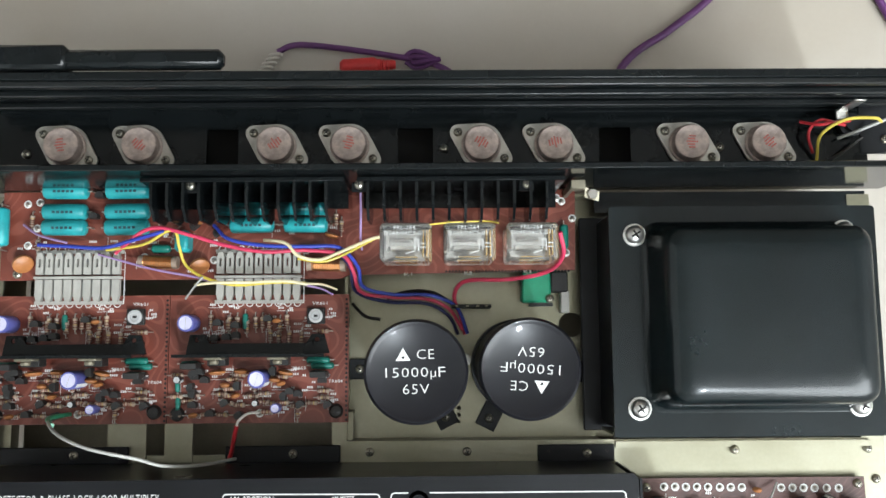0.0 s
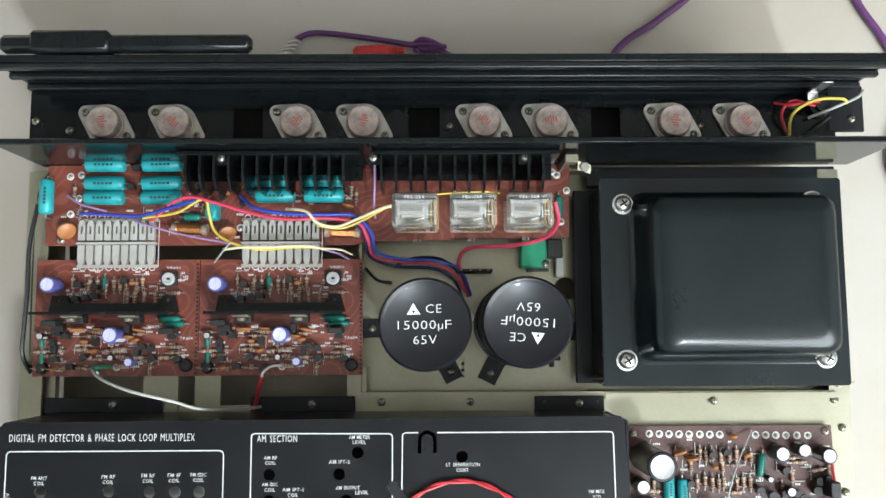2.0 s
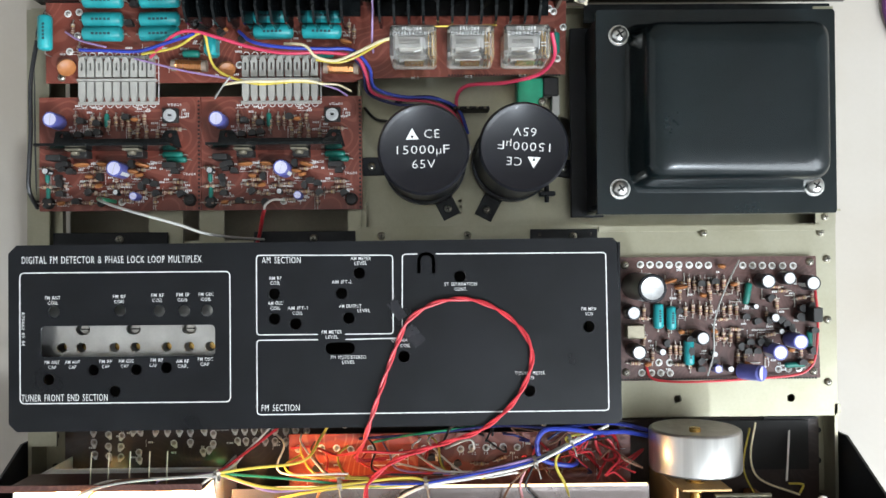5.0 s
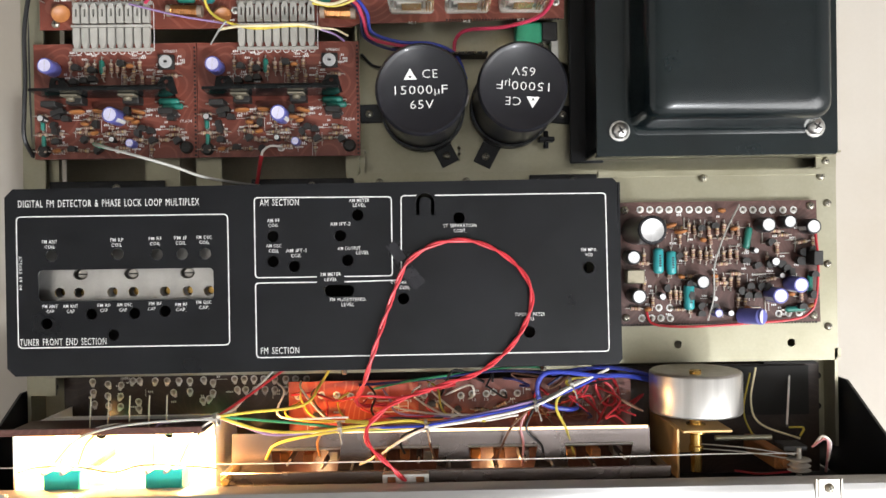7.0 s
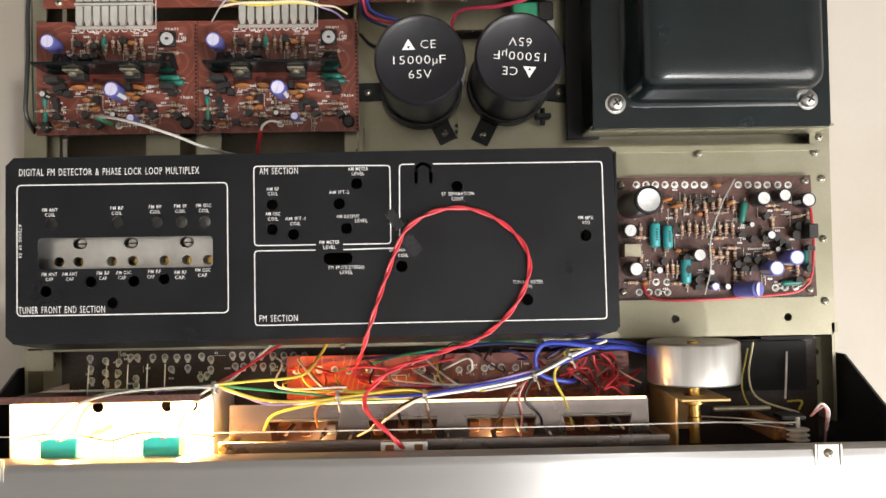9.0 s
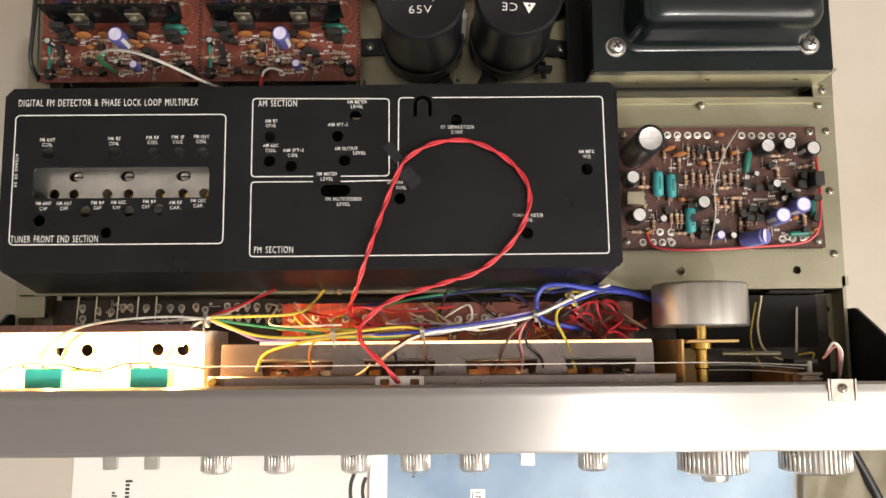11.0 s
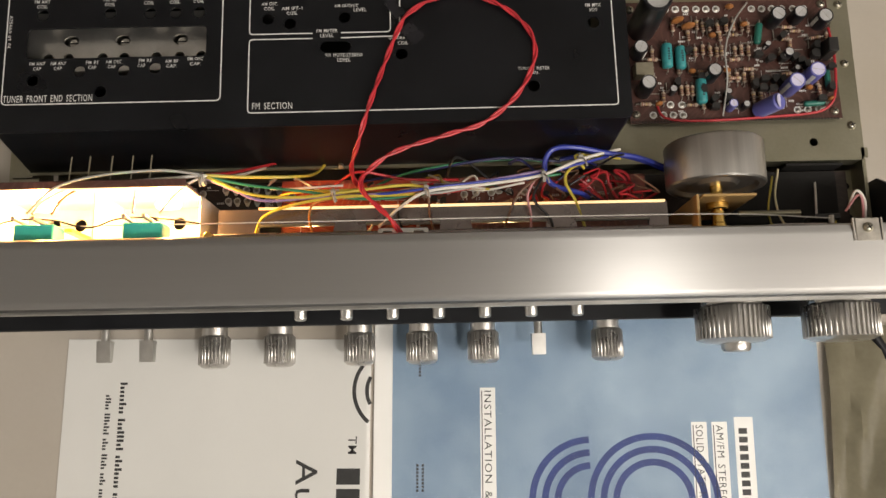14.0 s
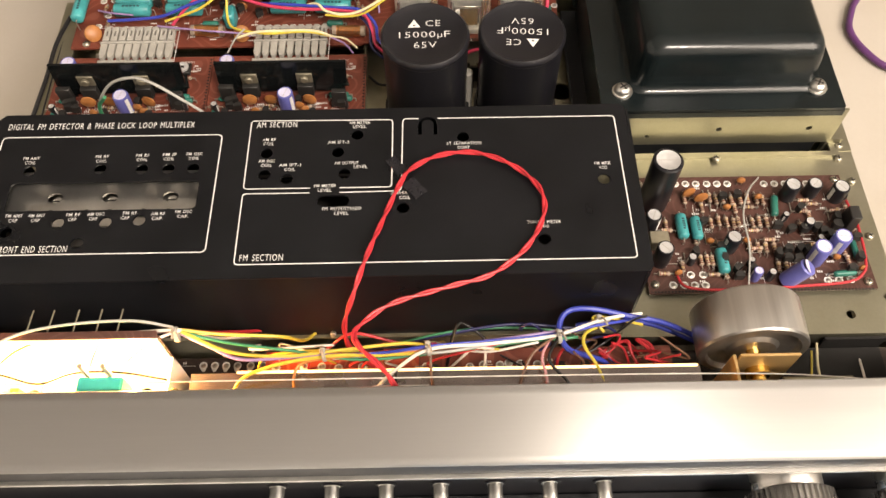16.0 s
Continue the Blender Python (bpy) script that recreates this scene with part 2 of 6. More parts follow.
            v += [(p.x - t.y * k, p.y + t.x * k, z), (p.x + t.y * k, p.y - t.x * k, z)]
        for i in range(n if closed else n - 1):
            a, b = 2 * i, 2 * ((i + 1) % n)
            f.append((a, a + 1, b + 1, b))
        return self.add(v, f, m)

    def mesh(self, name, mats):
        me = bpy.data.meshes.new(name)
        me.from_pydata([(x * 0.001, y * 0.001, z * 0.001) for x, y, z in self.v], [], self.f)
        for k in mats:
            me.materials.append(M[k] if isinstance(k, str) else k)
        me.polygons.foreach_set("material_index", self.m)
        me.polygons.foreach_set("use_smooth", [True] * len(self.f))
        me.set_sharp_from_angle(angle=radians(38))
        me.update()
        return me


def circle(x, y, r, n=20, ry=None):
    return [(x + r * math.cos(2 * math.pi * k / n), y + (ry or r) * math.sin(2 * math.pi * k / n)) for k in range(n)]


def rounded(x0, x1, y0, y1, r, n=5):
    out = []
    for cx, cy, a in ((x1 - r, y0 + r, -90), (x1 - r, y1 - r, 0), (x0 + r, y1 - r, 90), (x0 + r, y0 + r, 180)):
        out += [(cx + r * math.cos(radians(a + 90 * k / n)), cy + r * math.sin(radians(a + 90 * k / n))) for k in range(n + 1)]
    return out


def thing(name, label, category, x=0, y=0, z=0, rz=0, group="", kind=""):
    ob = new(name)
    ob.empty_display_size = 0.01
    ob.matrix_basis = pose(x / 1000, y / 1000, z / 1000, 0, 0, rz)
    return tagged(ob, label, category, group, kind)


def solid(name, geo, mats, label, category, group="", kind="", x=0, y=0, z=0, rz=0):
    ob = new(name, geo.mesh(name, [mats] if isinstance(mats, str) else mats))
    ob.matrix_basis = pose(x / 1000, y / 1000, z / 1000, 0, 0, rz)
    return tagged(ob, label, category, group, kind)


def part(name, geo, mats, parent, label="", x=0, y=0, z=0, rz=0, kind=""):
    """One piece of a thing; geo is a Geo or a mesh to share."""
    me = geo if isinstance(geo, bpy.types.Mesh) else geo.mesh(name, [mats] if isinstance(mats, str) else mats)
    ob = new(name, me)
    ob.parent = parent
    ob.matrix_basis = pose(x / 1000, y / 1000, z / 1000, 0, 0, rz)
    return tagged(ob, label, kind=kind)


def letters(body, x0, y0, w, h, z, parent, mats="print", rz=0.0, name="lettering", weight=0.0):
    """Printed words whose block is w wide and h high, from its lower left corner."""
    cu = bpy.data.curves.new(name, "FONT")
    cu.body, cu.size, cu.resolution_u = body, 1.0, 2
    cu.space_character, cu.space_word, cu.offset = (1.14, 1.5, weight) if len(body) > 9 else (1.1, 1.1, weight + 0.004)
    tmp = bpy.data.objects.new(name, cu)
    scene.collection.objects.link(tmp)
    dg = bpy.context.evaluated_depsgraph_get()
    me = bpy.data.meshes.new_from_object(tmp.evaluated_get(dg))
    bpy.data.objects.remove(tmp)
    co = [v.co.copy() for v in me.vertices]
    lo = (min(c.x for c in co), min(c.y for c in co))
    hi = (max(c.x for c in co), max(c.y for c in co))
    for v in me.vertices:
        v.co = ((v.co.x - lo[0]) / (hi[0] - lo[0]) * w * 0.001, (v.co.y - lo[1]) / (hi[1] - lo[1]) * h * 0.001, 0)
    me.materials.clear()
    me.materials.append(M[mats] if isinstance(mats, str) else mats)
    ob = new(name, me)
    ob.parent = parent
    ob.matrix_basis = pose(x0 / 1000, y0 / 1000, z / 1000, 0, 0, rz)
    return ob


def screw_mesh():
    g = Geo().lathe([(2.5, 0), (2.5, 0.8), (1.9, 1.7), (0.9, 2.1)], 14)
    g.box(-1.5, 1.5, -0.28, 0.28, 1.85, 2.16, m=1).box(-0.28, 0.28, -1.5, 1.5, 1.85, 2.17, m=1)
    return g.mesh("screw", ["plated", "hole"])


SCREW = screw_mesh()


def screw(parent, x, y, z, rz=0):
    return part("screw", SCREW, None, parent, "", x, y, z, rz)


# ---- room and table ----
R = 1.7
# unseen enclosure; the north wall is near and dark to dim cover reflections
for name, x0, x1, y0, y1, z0, z1 in (("wall_north", -R, R, 0.90, 1.0, -0.75, 1.9), ("wall_south", -R, R, -R - 0.1, -R, -0.75, 1.9), ("wall_east", R, R + 0.1, -R, R, -0.75, 1.9), ("wall_west", -R - 0.1, -R, -R, R, -0.75, 1.9), ("floor", -R, R, -R, R, -0.85, -0.75), ("ceiling", -R, R, -R, R, 1.9, 2.0)):
    solid(name, Geo().box(x0 * 1000, x1 * 1000, y0 * 1000, y1 * 1000, z0 * 1000, z1 * 1000), "dim_wall" if name in ("wall_north", "floor") else "wall", "unseen plain " + name.split("_")[0] + " closing the room", name.split("_")[0], kind="structure")
table = thing("table", "pale cream laminate table top under the receiver", "table", 0, 0, -750)
part("tabletop", Geo().box(-750, 750, -620, 620, 722, 750, 3), "table", table)
for sx in (-1, 1):
    for sy in (-1, 1):
        part("leg", Geo().box(sx * 690 - 25, sx * 690 + 25, sy * 560 - 25, sy * 560 + 25, 0, 722, 2), "table", table)

# ---- chassis ----
ch = thing("receiver_chassis", "yellow zinc-plated steel receiver chassis standing open on the table", "chassis", 0, 0, 0)
part("floor_pan", Geo().box(-258, 250, -215, 84, 12, 14), "pan", ch, "dull zinc bottom pan")
for x in (-225, 225):
    for y in (-190, 55):
        part("foot", Geo().cyl(x, y, 0, 12, 11, 20, 1.5), "sleeve", ch, "black rubber foot")
side = Geo().box(-264, -262, -235, 84, 12, 62).box(-264, -250, -180, 84, 60.5, 62.5).box(-262, -250, -232, -182, 40, 41.5).box(-264, -246, -194, -181, 60.5, 62.4)
part("side_rail", side, "zinc", ch)
side = Geo().box(251, 253, -235, 84, 12, 62).box(240, 253, -56, 84, 60.5, 62.5).box(241, 253, -232, -182, 45, 46.5)
part("side_rail", side, "zinc", ch)
deck = Geo().plate([(92, -178), (255, -178), (255, -172), (251, -172), (251, -56), (92, -56)], [circle(150, -168, 2.6), circle(223, -168, 2.6)], 60.5, 62)
deck.box(92, 252, -179.5, -178, 50, 62).box(100, 244, -60.5, -57, 62, 64.2)
part("deck", deck, "zinc", ch)
part("crossbar", Geo().box(-52, 104, -71, -56, 60.5, 62.2), "zinc", ch)
part("crossbar_web", Geo().box(-52, 92, -57.5, -56, 47, 60.4), "zinc", ch)
part("side_crossbar", Geo().box(-262, -52, -69, -64, 54, 55.5), "zinc", ch)
cp = Geo().plate([(-52, -56), (92, -56), (92, 84), (-52, 84)], [circle(79, 9, 7.5), circle(12, -39, 1.2), circle(12, -43, 1.2), circle(12, -47, 1.0)], 45.5, 47)
part("capacitor_plate", cp, "zinc", ch)
part("partition", Geo().box(-53.5, -52, -56, 84, 14, 62), "zinc", ch)
part("rear_partition", Geo().box(-258, -53.5, 82.5, 84, 14, 62), "zinc", ch)
part("transformer_floor", Geo().box(92, 251, -56, 84, 45.4, 46.9), "zinc", ch)
part("rear_plate", Geo().box(-262, 251, 84, 85.5, 12, 60.4), "zinc", ch)
part("rear_lip", Geo().box(92, 251, 74, 86, 60.5, 62), "gloss", ch, "black painted rear lip")
part("transformer_bracket", Geo().plate([(92, 64), (240, 64), (240, 95), (92, 95)], [circle(124, 72, 1.6, 12), circle(167, 78, 2.0, 12), circle(222, 78, 2.0, 12)], 0, 1.3, at=pose(0, -48.6, 0, 90, 0, 0)).box(238, 248, -49.5, -46, 47, 66), "zinc", ch)
for x in (-39, 16, 95, 167, 243, 62):
    screw(ch, x, -62, 62.3 if x != 167 else 64, x * 7)
for x, y in ((247, -79), (247, -118), (247, -158)):
    screw(ch, x, y, 62, y * 9)
screw(ch, 246, -52, 62, 20)
for y in (-85, -40):
    part("hole_plug", Geo().cyl(-257, y, 62.4, 62.9, 2.2), "hole", ch)
for x, w in ((-250, 6), (-178, 11), (-148.5, 8), (-55, 6)):
    part("bracket_tab", Geo().box(x - w, x + w, -68, -40, 55.6, 57), "zinc", ch)
    part("bracket_web", Geo().box(x - w, x + w, -41.4, -40, 30, 55.6), "zinc", ch)
for y in (-192, -212):
    part("rivet", Geo().cyl(-256, y, 41.5, 42, 2.2), "hole", ch)
    part("rivet", Geo().cyl(247, y, 46.5, 47, 2.2), "hole", ch)

# ---- tuner cover ----
cov = thing("tuner_cover", "black painted steel tuner cover with white screen-printed alignment labels", "cover", 0, 0, 0)
Zc = 122.0
small = [(-220, -105), (-183, -104.5), (-161, -105), (-147, -105), (-134, -105), (-96, -96), (-96, -110), (-84, -113), (-58, -96), (-48, -84.5), (-54, -110), (9, -87), (-23, -132), (48, -152), (82, -116)]
low = [(-223, -143), (-198, -138), (-174, -138), (-157, -137), (-186, -150)]
cap_slot = [(-64 + 3.4 * math.cos(radians(a)), -127 + 3.4 * math.sin(radians(a))) for a in range(90, 271, 20)] + [(-54 + 3.4 * math.cos(radians(a)), -127 + 3.4 * math.sin(radians(a))) for a in range(-90, 91, 20)]
arch = [(-10 + 5.2 * math.cos(radians(a)), -78 + 5.2 * math.sin(radians(a))) for a in range(0, 181, 15)] + [(-15.2, -85), (-13.2, -85)] + [(-10 + 3.2 * math.cos(radians(a)), -78 + 3.2 * math.sin(radians(a))) for a in range(180, -1, -15)] + [(-6.8, -85), (-4.8, -85)]
outline = [(-241, -67.5), (96, -65.5), (98.5, -68), (100.5, -168), (98, -171), (-241, -172.5), (-245.5, -168), (-245.5, -72)]
top = Geo().plate(outline, [circle(x, y, 3.3, 22) for x, y in small] + [circle(x, y, 3.2, 22) for x, y in low] + [cap_slot, arch, rounded(-227.5, -129.5, -130.5, -113, 2.5)], Zc - 1.2, Zc)
part("top_plate", top, "cover", cov)
skirt = Geo().box(-245.5, -244.3, -168, -72, 64, Zc - 1).box(99.3, 100.5, -168, -68, 64, Zc - 1).box(-241, 96, -68.5, -67.4, 64, Zc - 1)
skirt.add([(-241, -172.4, Zc - 0.6), (97, -171, Zc - 0.6), (94, -179, 72), (-246, -180, 72), (-241, -170.5, Zc - 0.6), (97, -169.5, Zc - 0.6), (94, -177.5, 72), (-246, -178.5, 72)], [(0, 3, 2, 1), (4, 5, 6, 7), (1, 2, 6, 5), (0, 4, 7, 3), (3, 7, 6, 2)])
part("skirt", skirt, "cover", cov, "black folded side walls")
part("front_rail", Geo().box(-248, 93, -181.4, -176, 70.6, 71.8, 0.3), "zinc", cov, "bare zinc lower flange")
for x in (-62, 62):
    part("screw_stud", Geo().rod((x, -178, 73), (x, -181.5, 75), 1.6, 10, 0.3), "tin", cov)
for x0, x1 in ((-249, -176), (-121, -56), (56, 99)):
    part("mounting_tab", Geo().box(x0, x1, -68, -58.5, 62.6 if x0 > 0 else 58, 64.4 if x0 > 0 else 59.8, 0.4), "cover", cov, "black painted mounting tab")
    screw(cov, (x0 + x1) / 2 + 6, -63, 64.4 if x0 > 0 else 59.8, x0)
zp = Zc + 0.08
lines = Geo().stroke(rounded(-239, -121, -156.5, -83, 2.5), 0.62, zp, closed=True)


def arc_path(pts, r=2.2):
    out = [pts[0]]
    for a, b, c in zip(pts, pts[1:], pts[2:]):
        a, b, c = Vector(a), Vector(b), Vector(c)
        u, w = (a - b).normalized() * r, (c - b).normalized() * r
        out += [tuple(b + u * (1 - t) ** 2 + w * t * t) for t in (0, 0.25, 0.5, 0.75, 1)]
    return out + [pts[-1]]


lines.stroke(arc_path([(-71.5, -119), (-106, -119), (-106, -74), (-29, -74.5), (-29, -119), (-56, -119)]), 0.62, zp)
lines.stroke(arc_path([(-71.5, -122), (-106, -122), (-106, -164), (93, -163.5), (92, -74), (-4.5, -74)]), 0.62, zp)
lines.stroke(arc_path([(-56, -122), (-24, -121.5), (-23.5, -74), (-15, -74)]), 0.62, zp)
part("printed_frames", lines, "print", cov, "white printed section outlines")


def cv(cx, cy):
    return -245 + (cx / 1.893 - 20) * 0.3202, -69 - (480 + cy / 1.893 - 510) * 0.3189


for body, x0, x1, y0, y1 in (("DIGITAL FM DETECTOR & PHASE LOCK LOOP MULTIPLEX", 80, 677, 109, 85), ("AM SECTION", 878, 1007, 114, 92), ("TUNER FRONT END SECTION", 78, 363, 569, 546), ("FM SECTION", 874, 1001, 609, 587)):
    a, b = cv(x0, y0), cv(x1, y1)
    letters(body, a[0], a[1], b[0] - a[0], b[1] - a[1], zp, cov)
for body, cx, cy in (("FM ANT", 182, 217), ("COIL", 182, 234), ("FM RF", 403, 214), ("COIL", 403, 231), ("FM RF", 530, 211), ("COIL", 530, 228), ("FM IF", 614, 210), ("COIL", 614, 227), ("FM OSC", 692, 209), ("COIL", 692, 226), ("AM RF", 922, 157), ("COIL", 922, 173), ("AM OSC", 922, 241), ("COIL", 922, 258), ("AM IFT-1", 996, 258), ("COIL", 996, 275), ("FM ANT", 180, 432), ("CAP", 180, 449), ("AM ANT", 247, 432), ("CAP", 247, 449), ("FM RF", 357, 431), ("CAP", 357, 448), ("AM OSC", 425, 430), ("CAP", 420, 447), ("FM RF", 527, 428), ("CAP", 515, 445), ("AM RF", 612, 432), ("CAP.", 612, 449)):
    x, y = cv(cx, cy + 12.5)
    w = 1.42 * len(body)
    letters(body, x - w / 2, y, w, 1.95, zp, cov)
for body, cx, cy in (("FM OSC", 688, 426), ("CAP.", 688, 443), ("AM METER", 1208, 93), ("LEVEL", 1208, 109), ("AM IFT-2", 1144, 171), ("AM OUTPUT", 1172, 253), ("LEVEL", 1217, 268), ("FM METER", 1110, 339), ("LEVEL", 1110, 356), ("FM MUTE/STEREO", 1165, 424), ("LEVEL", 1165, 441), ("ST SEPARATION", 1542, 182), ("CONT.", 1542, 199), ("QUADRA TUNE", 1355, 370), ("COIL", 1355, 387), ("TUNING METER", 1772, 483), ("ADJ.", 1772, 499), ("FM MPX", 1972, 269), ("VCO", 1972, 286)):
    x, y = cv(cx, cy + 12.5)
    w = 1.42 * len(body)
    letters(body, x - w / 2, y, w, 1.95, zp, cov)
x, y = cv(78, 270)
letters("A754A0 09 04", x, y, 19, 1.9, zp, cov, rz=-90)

tp = thing("tuner_section", "bare metal tuner shield can seen through the cover slot", "tuner", 0, 0, 0)
sh = Geo().plate([(-236, -134), (-126, -134), (-126, -99), (-236, -99)], [circle(x, -126.3, 2.9, 18) for x in (-220, -209, -190, -178, -160, -147, -135)] + [circle(x, -116, 4.2, 18, 3.2) for x in (-208, -179, -147)], 110.8, 112)
sh.box(-236, -126, -134, -99, 62.5, 92)
part("shield", sh, "steel", tp)
# dark slab paints the shade seen through the cover openings
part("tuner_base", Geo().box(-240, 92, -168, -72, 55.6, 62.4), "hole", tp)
for x in (-208, -179, -147):
    part("trimmer_screw", Geo().cyl(x, -116, 104, 109, 3.0, 14, 0.6).box(x - 2.6, x + 2.6, -116.4, -115.6, 109, 109.2, m=1), ["tin", "hole"], tp)
for x in (-220, -209, -190, -178, -160, -147, -135):
    part("trimmer_screw", Geo().cyl(x, -126.3, 100, 105, 2.6, 12, 0.5), "brass", tp)
drum = thing("dial_drum", "black dial-cord drum beside the tuner cover", "pulley", -252, -122, 0)
part("drum_wheel", Geo().lathe([(20, 0), (22, 0.5), (21, 2), (22, 3.5), (20, 4)], 32, 0, pose(0, 0, 84, 0, 90, 0)), "gloss", drum)
part("axle", Geo().box(-3, 3, -6, 6, 14, 70).rod((-6, 0, 84), (8, 0, 84), 2.5).box(-3, 1, -3, 3, 62, 84), "tin", drum)

# ---- transformer ----
tr = thing("power_transformer", "black enamelled power transformer with a domed cover bolted by four screws", "transformer", 164, 10, 47)
part("core", Geo().box(-71, 71, -57, 59, 0, 49, 2), "black", tr, "black laminated iron core")
part("lower_flange", Geo().box(-81, -60, -61, 61, 10, 14, 0.5), "black", tr)
part("flange", Geo().plate(rounded(-71.5, 72.5, -61, 61.5, 2), [], 48.5, 51).box(-71.5, 72.5, -61, -59.5, 44, 49), "gloss", tr)
dome = Geo()
rings = [(2.5, 0), (0.5, 1.0), (-0.8, 3), (-1.6, 8), (-2.6, 20), (-3.4, 25), (-5.0, 28.6), (-8.0, 31), (-13, 32.4), (-20, 32.8)]
dv, df = [], []
for ins, z in rings:
    lp = rounded(-52 - ins, 60 + ins, -46 - ins, 50.5 + ins, 9, 6)
    dv += [(x, y, 51 + z) for x, y in lp]
n = len(rounded(0, 50, 0, 50, 9, 6))
for i in range(len(rings) - 1):
    for k in range(n):
        a, b = i * n + k, i * n + (k + 1) % n
        df.append((a, b, b + n, a + n))
df.append(tuple(range((len(rings) - 1) * n, len(rings) * n)))
part("dome", dome.add(dv, df), "gloss", tr, "deep-drawn black gloss cover")
for x, y in ((-58, 46), (55, 47.5), (-58, -46), (58.5, -45)):
    b = part("bolt", Geo().lathe([(6.2, 0), (6.2, 0.8), (5.0, 0.9), (4.9, 2.8), (3.6, 4.4), (1.5, 4.9)], 20).box(-2.6, 2.6, -0.5, 0.5, 4.4, 5.0, m=1).box(-0.5, 0.5, -2.6, 2.6, 4.4, 5.02, m=1), ["steel", "hole"], tr, "bright cross-head bolt with washer", x, y, 51, x)

# ---- filter capacitors ----
def filter_cap(x, y, r, turn, feet):
    c = thing("filter_capacitor", "large black sleeved filter capacitor held in a clamp", "capacitor", x, y, 47, 0, "filter capacitors beside the transformer")
    part("can", Geo().lathe([(r - 1.2, 0), (r - 0.8, 74), (r - 0.6, 75), (r, 76), (r, 78.2), (r - 1.4, 80), (r - 2.8, 79.6), (r - 3.6, 79.0), (0.5, 79.0)], 56), "sleeve", c)
    cl = Geo().lathe([(r + 0.8, 4), (r + 0.8, 17), (r - 0.6, 17), (r - 0.6, 4)], 48, start=False, end=False)
    for ax, ay in feet:
        d = Vector((ax, ay)).normalized()
        a = math.degrees(math.atan2(d.y, d.x))
        L = math.hypot(ax, ay)
        at = pose(0, 0, 0, 0, 0, a)
        cl.box(r - 1, L + 6, -6, 6, 0, 1.6, 0.3, at=at).box(r - 1, r + 1, -6, 6, 0, 8, at=at)
    part("clamp", cl, "black", c, "black painted clamp band with feet")
    for ax, ay in feet:
        screw(c, ax, ay, 1.6, ax)
    part("clamp_ear", Geo().box(r * 0.68, r * 0.68 + 10, -r * 0.9, -r * 0.9 + 3, 6, 15, 0.5).rod((r * 0.68 + 5, -r * 0.9 - 4, 10), (r * 0.68 + 5, -r * 0.9 + 7, 10), 1.6), "black", c) if turn > 90 else None
    top = new("lettering_base")
    top.parent = c
    top.matrix_basis = pose(0, 0, 0.0792, 0, 0, turn)
    tagged(top, "white printed rating on the black top")
    tri = Geo().plate([(-3.7, -2.7), (3.7, -2.7), (0, 3.7)], [[(-1.0, -0.55), (0, -2.3), (1.0, -0.55)]], 0, 0.03)
    part("printed_mark", tri, "print", top, "", -6.2, 8.2, 0)
    letters("CE", 0.6, 6.2, 8.6, 4.7, 0, top, weight=-0.016)
    letters("15000", -15.0, -2.6, 21.0, 4.7, 0, top, weight=-0.016)
    letters("µ", 7.2, -3.8, 2.7, 3.9, 0, top, weight=-0.016)
    letters("F", 11.2, -2.6, 3.4, 4.7, 0, top, weight=-0.016)
    letters("65V", -6.6, -10.8, 13.0, 4.7, 0, top, weight=-0.016)
    return c


filter_cap(-11, -15, 26, 1, ((15, -29), (-35, -1)))
filter_cap(45.5, -14, 25.5, 176, ((-16, -31), (34.5, -4)))

# ---- rear heatsink ----
hs = thing("rear_heatsink", "long black anodised heatsink channel across the rear of the chassis", "heatsink", 0, 0, 62)
base = Geo().plate([(-256, 89), (244, 89), (244, 138), (-256, 138)], [rounded(-22, -2, 98, 120, 1), rounded(92, 110, 99, 120, 1), rounded(-130, -112, 98, 120, 1)], 15, 19)
part("base_web", base, "anod", hs)
part("front_wall", Geo().box(-256, 261, 87.5, 91, -2, 61, 0.6), "anod", hs)
# dark sheet paints the shade seen through the web openings
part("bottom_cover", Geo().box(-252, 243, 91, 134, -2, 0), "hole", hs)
bw = Geo().box(-256, 258, 134.2, 139, -2, 64, 0.6)
for z in (64.0, 47.3, 25.7, 1.9):
    part("fin", Geo().box(-256, 258, 130.5, 134.2, z - 4.5, z, 0.8), "fin", hs)
part("rear_wall", bw, "anod", hs)
part("end_plate", Geo().box(240, 262, 104, 133, 17, 19.5, 0.4), "black", hs)
for x, y in ((-231, 106), (4, 108), (160, 108), (254, 112), (-252, 112)):
    screw(hs, x, y, 19, x)
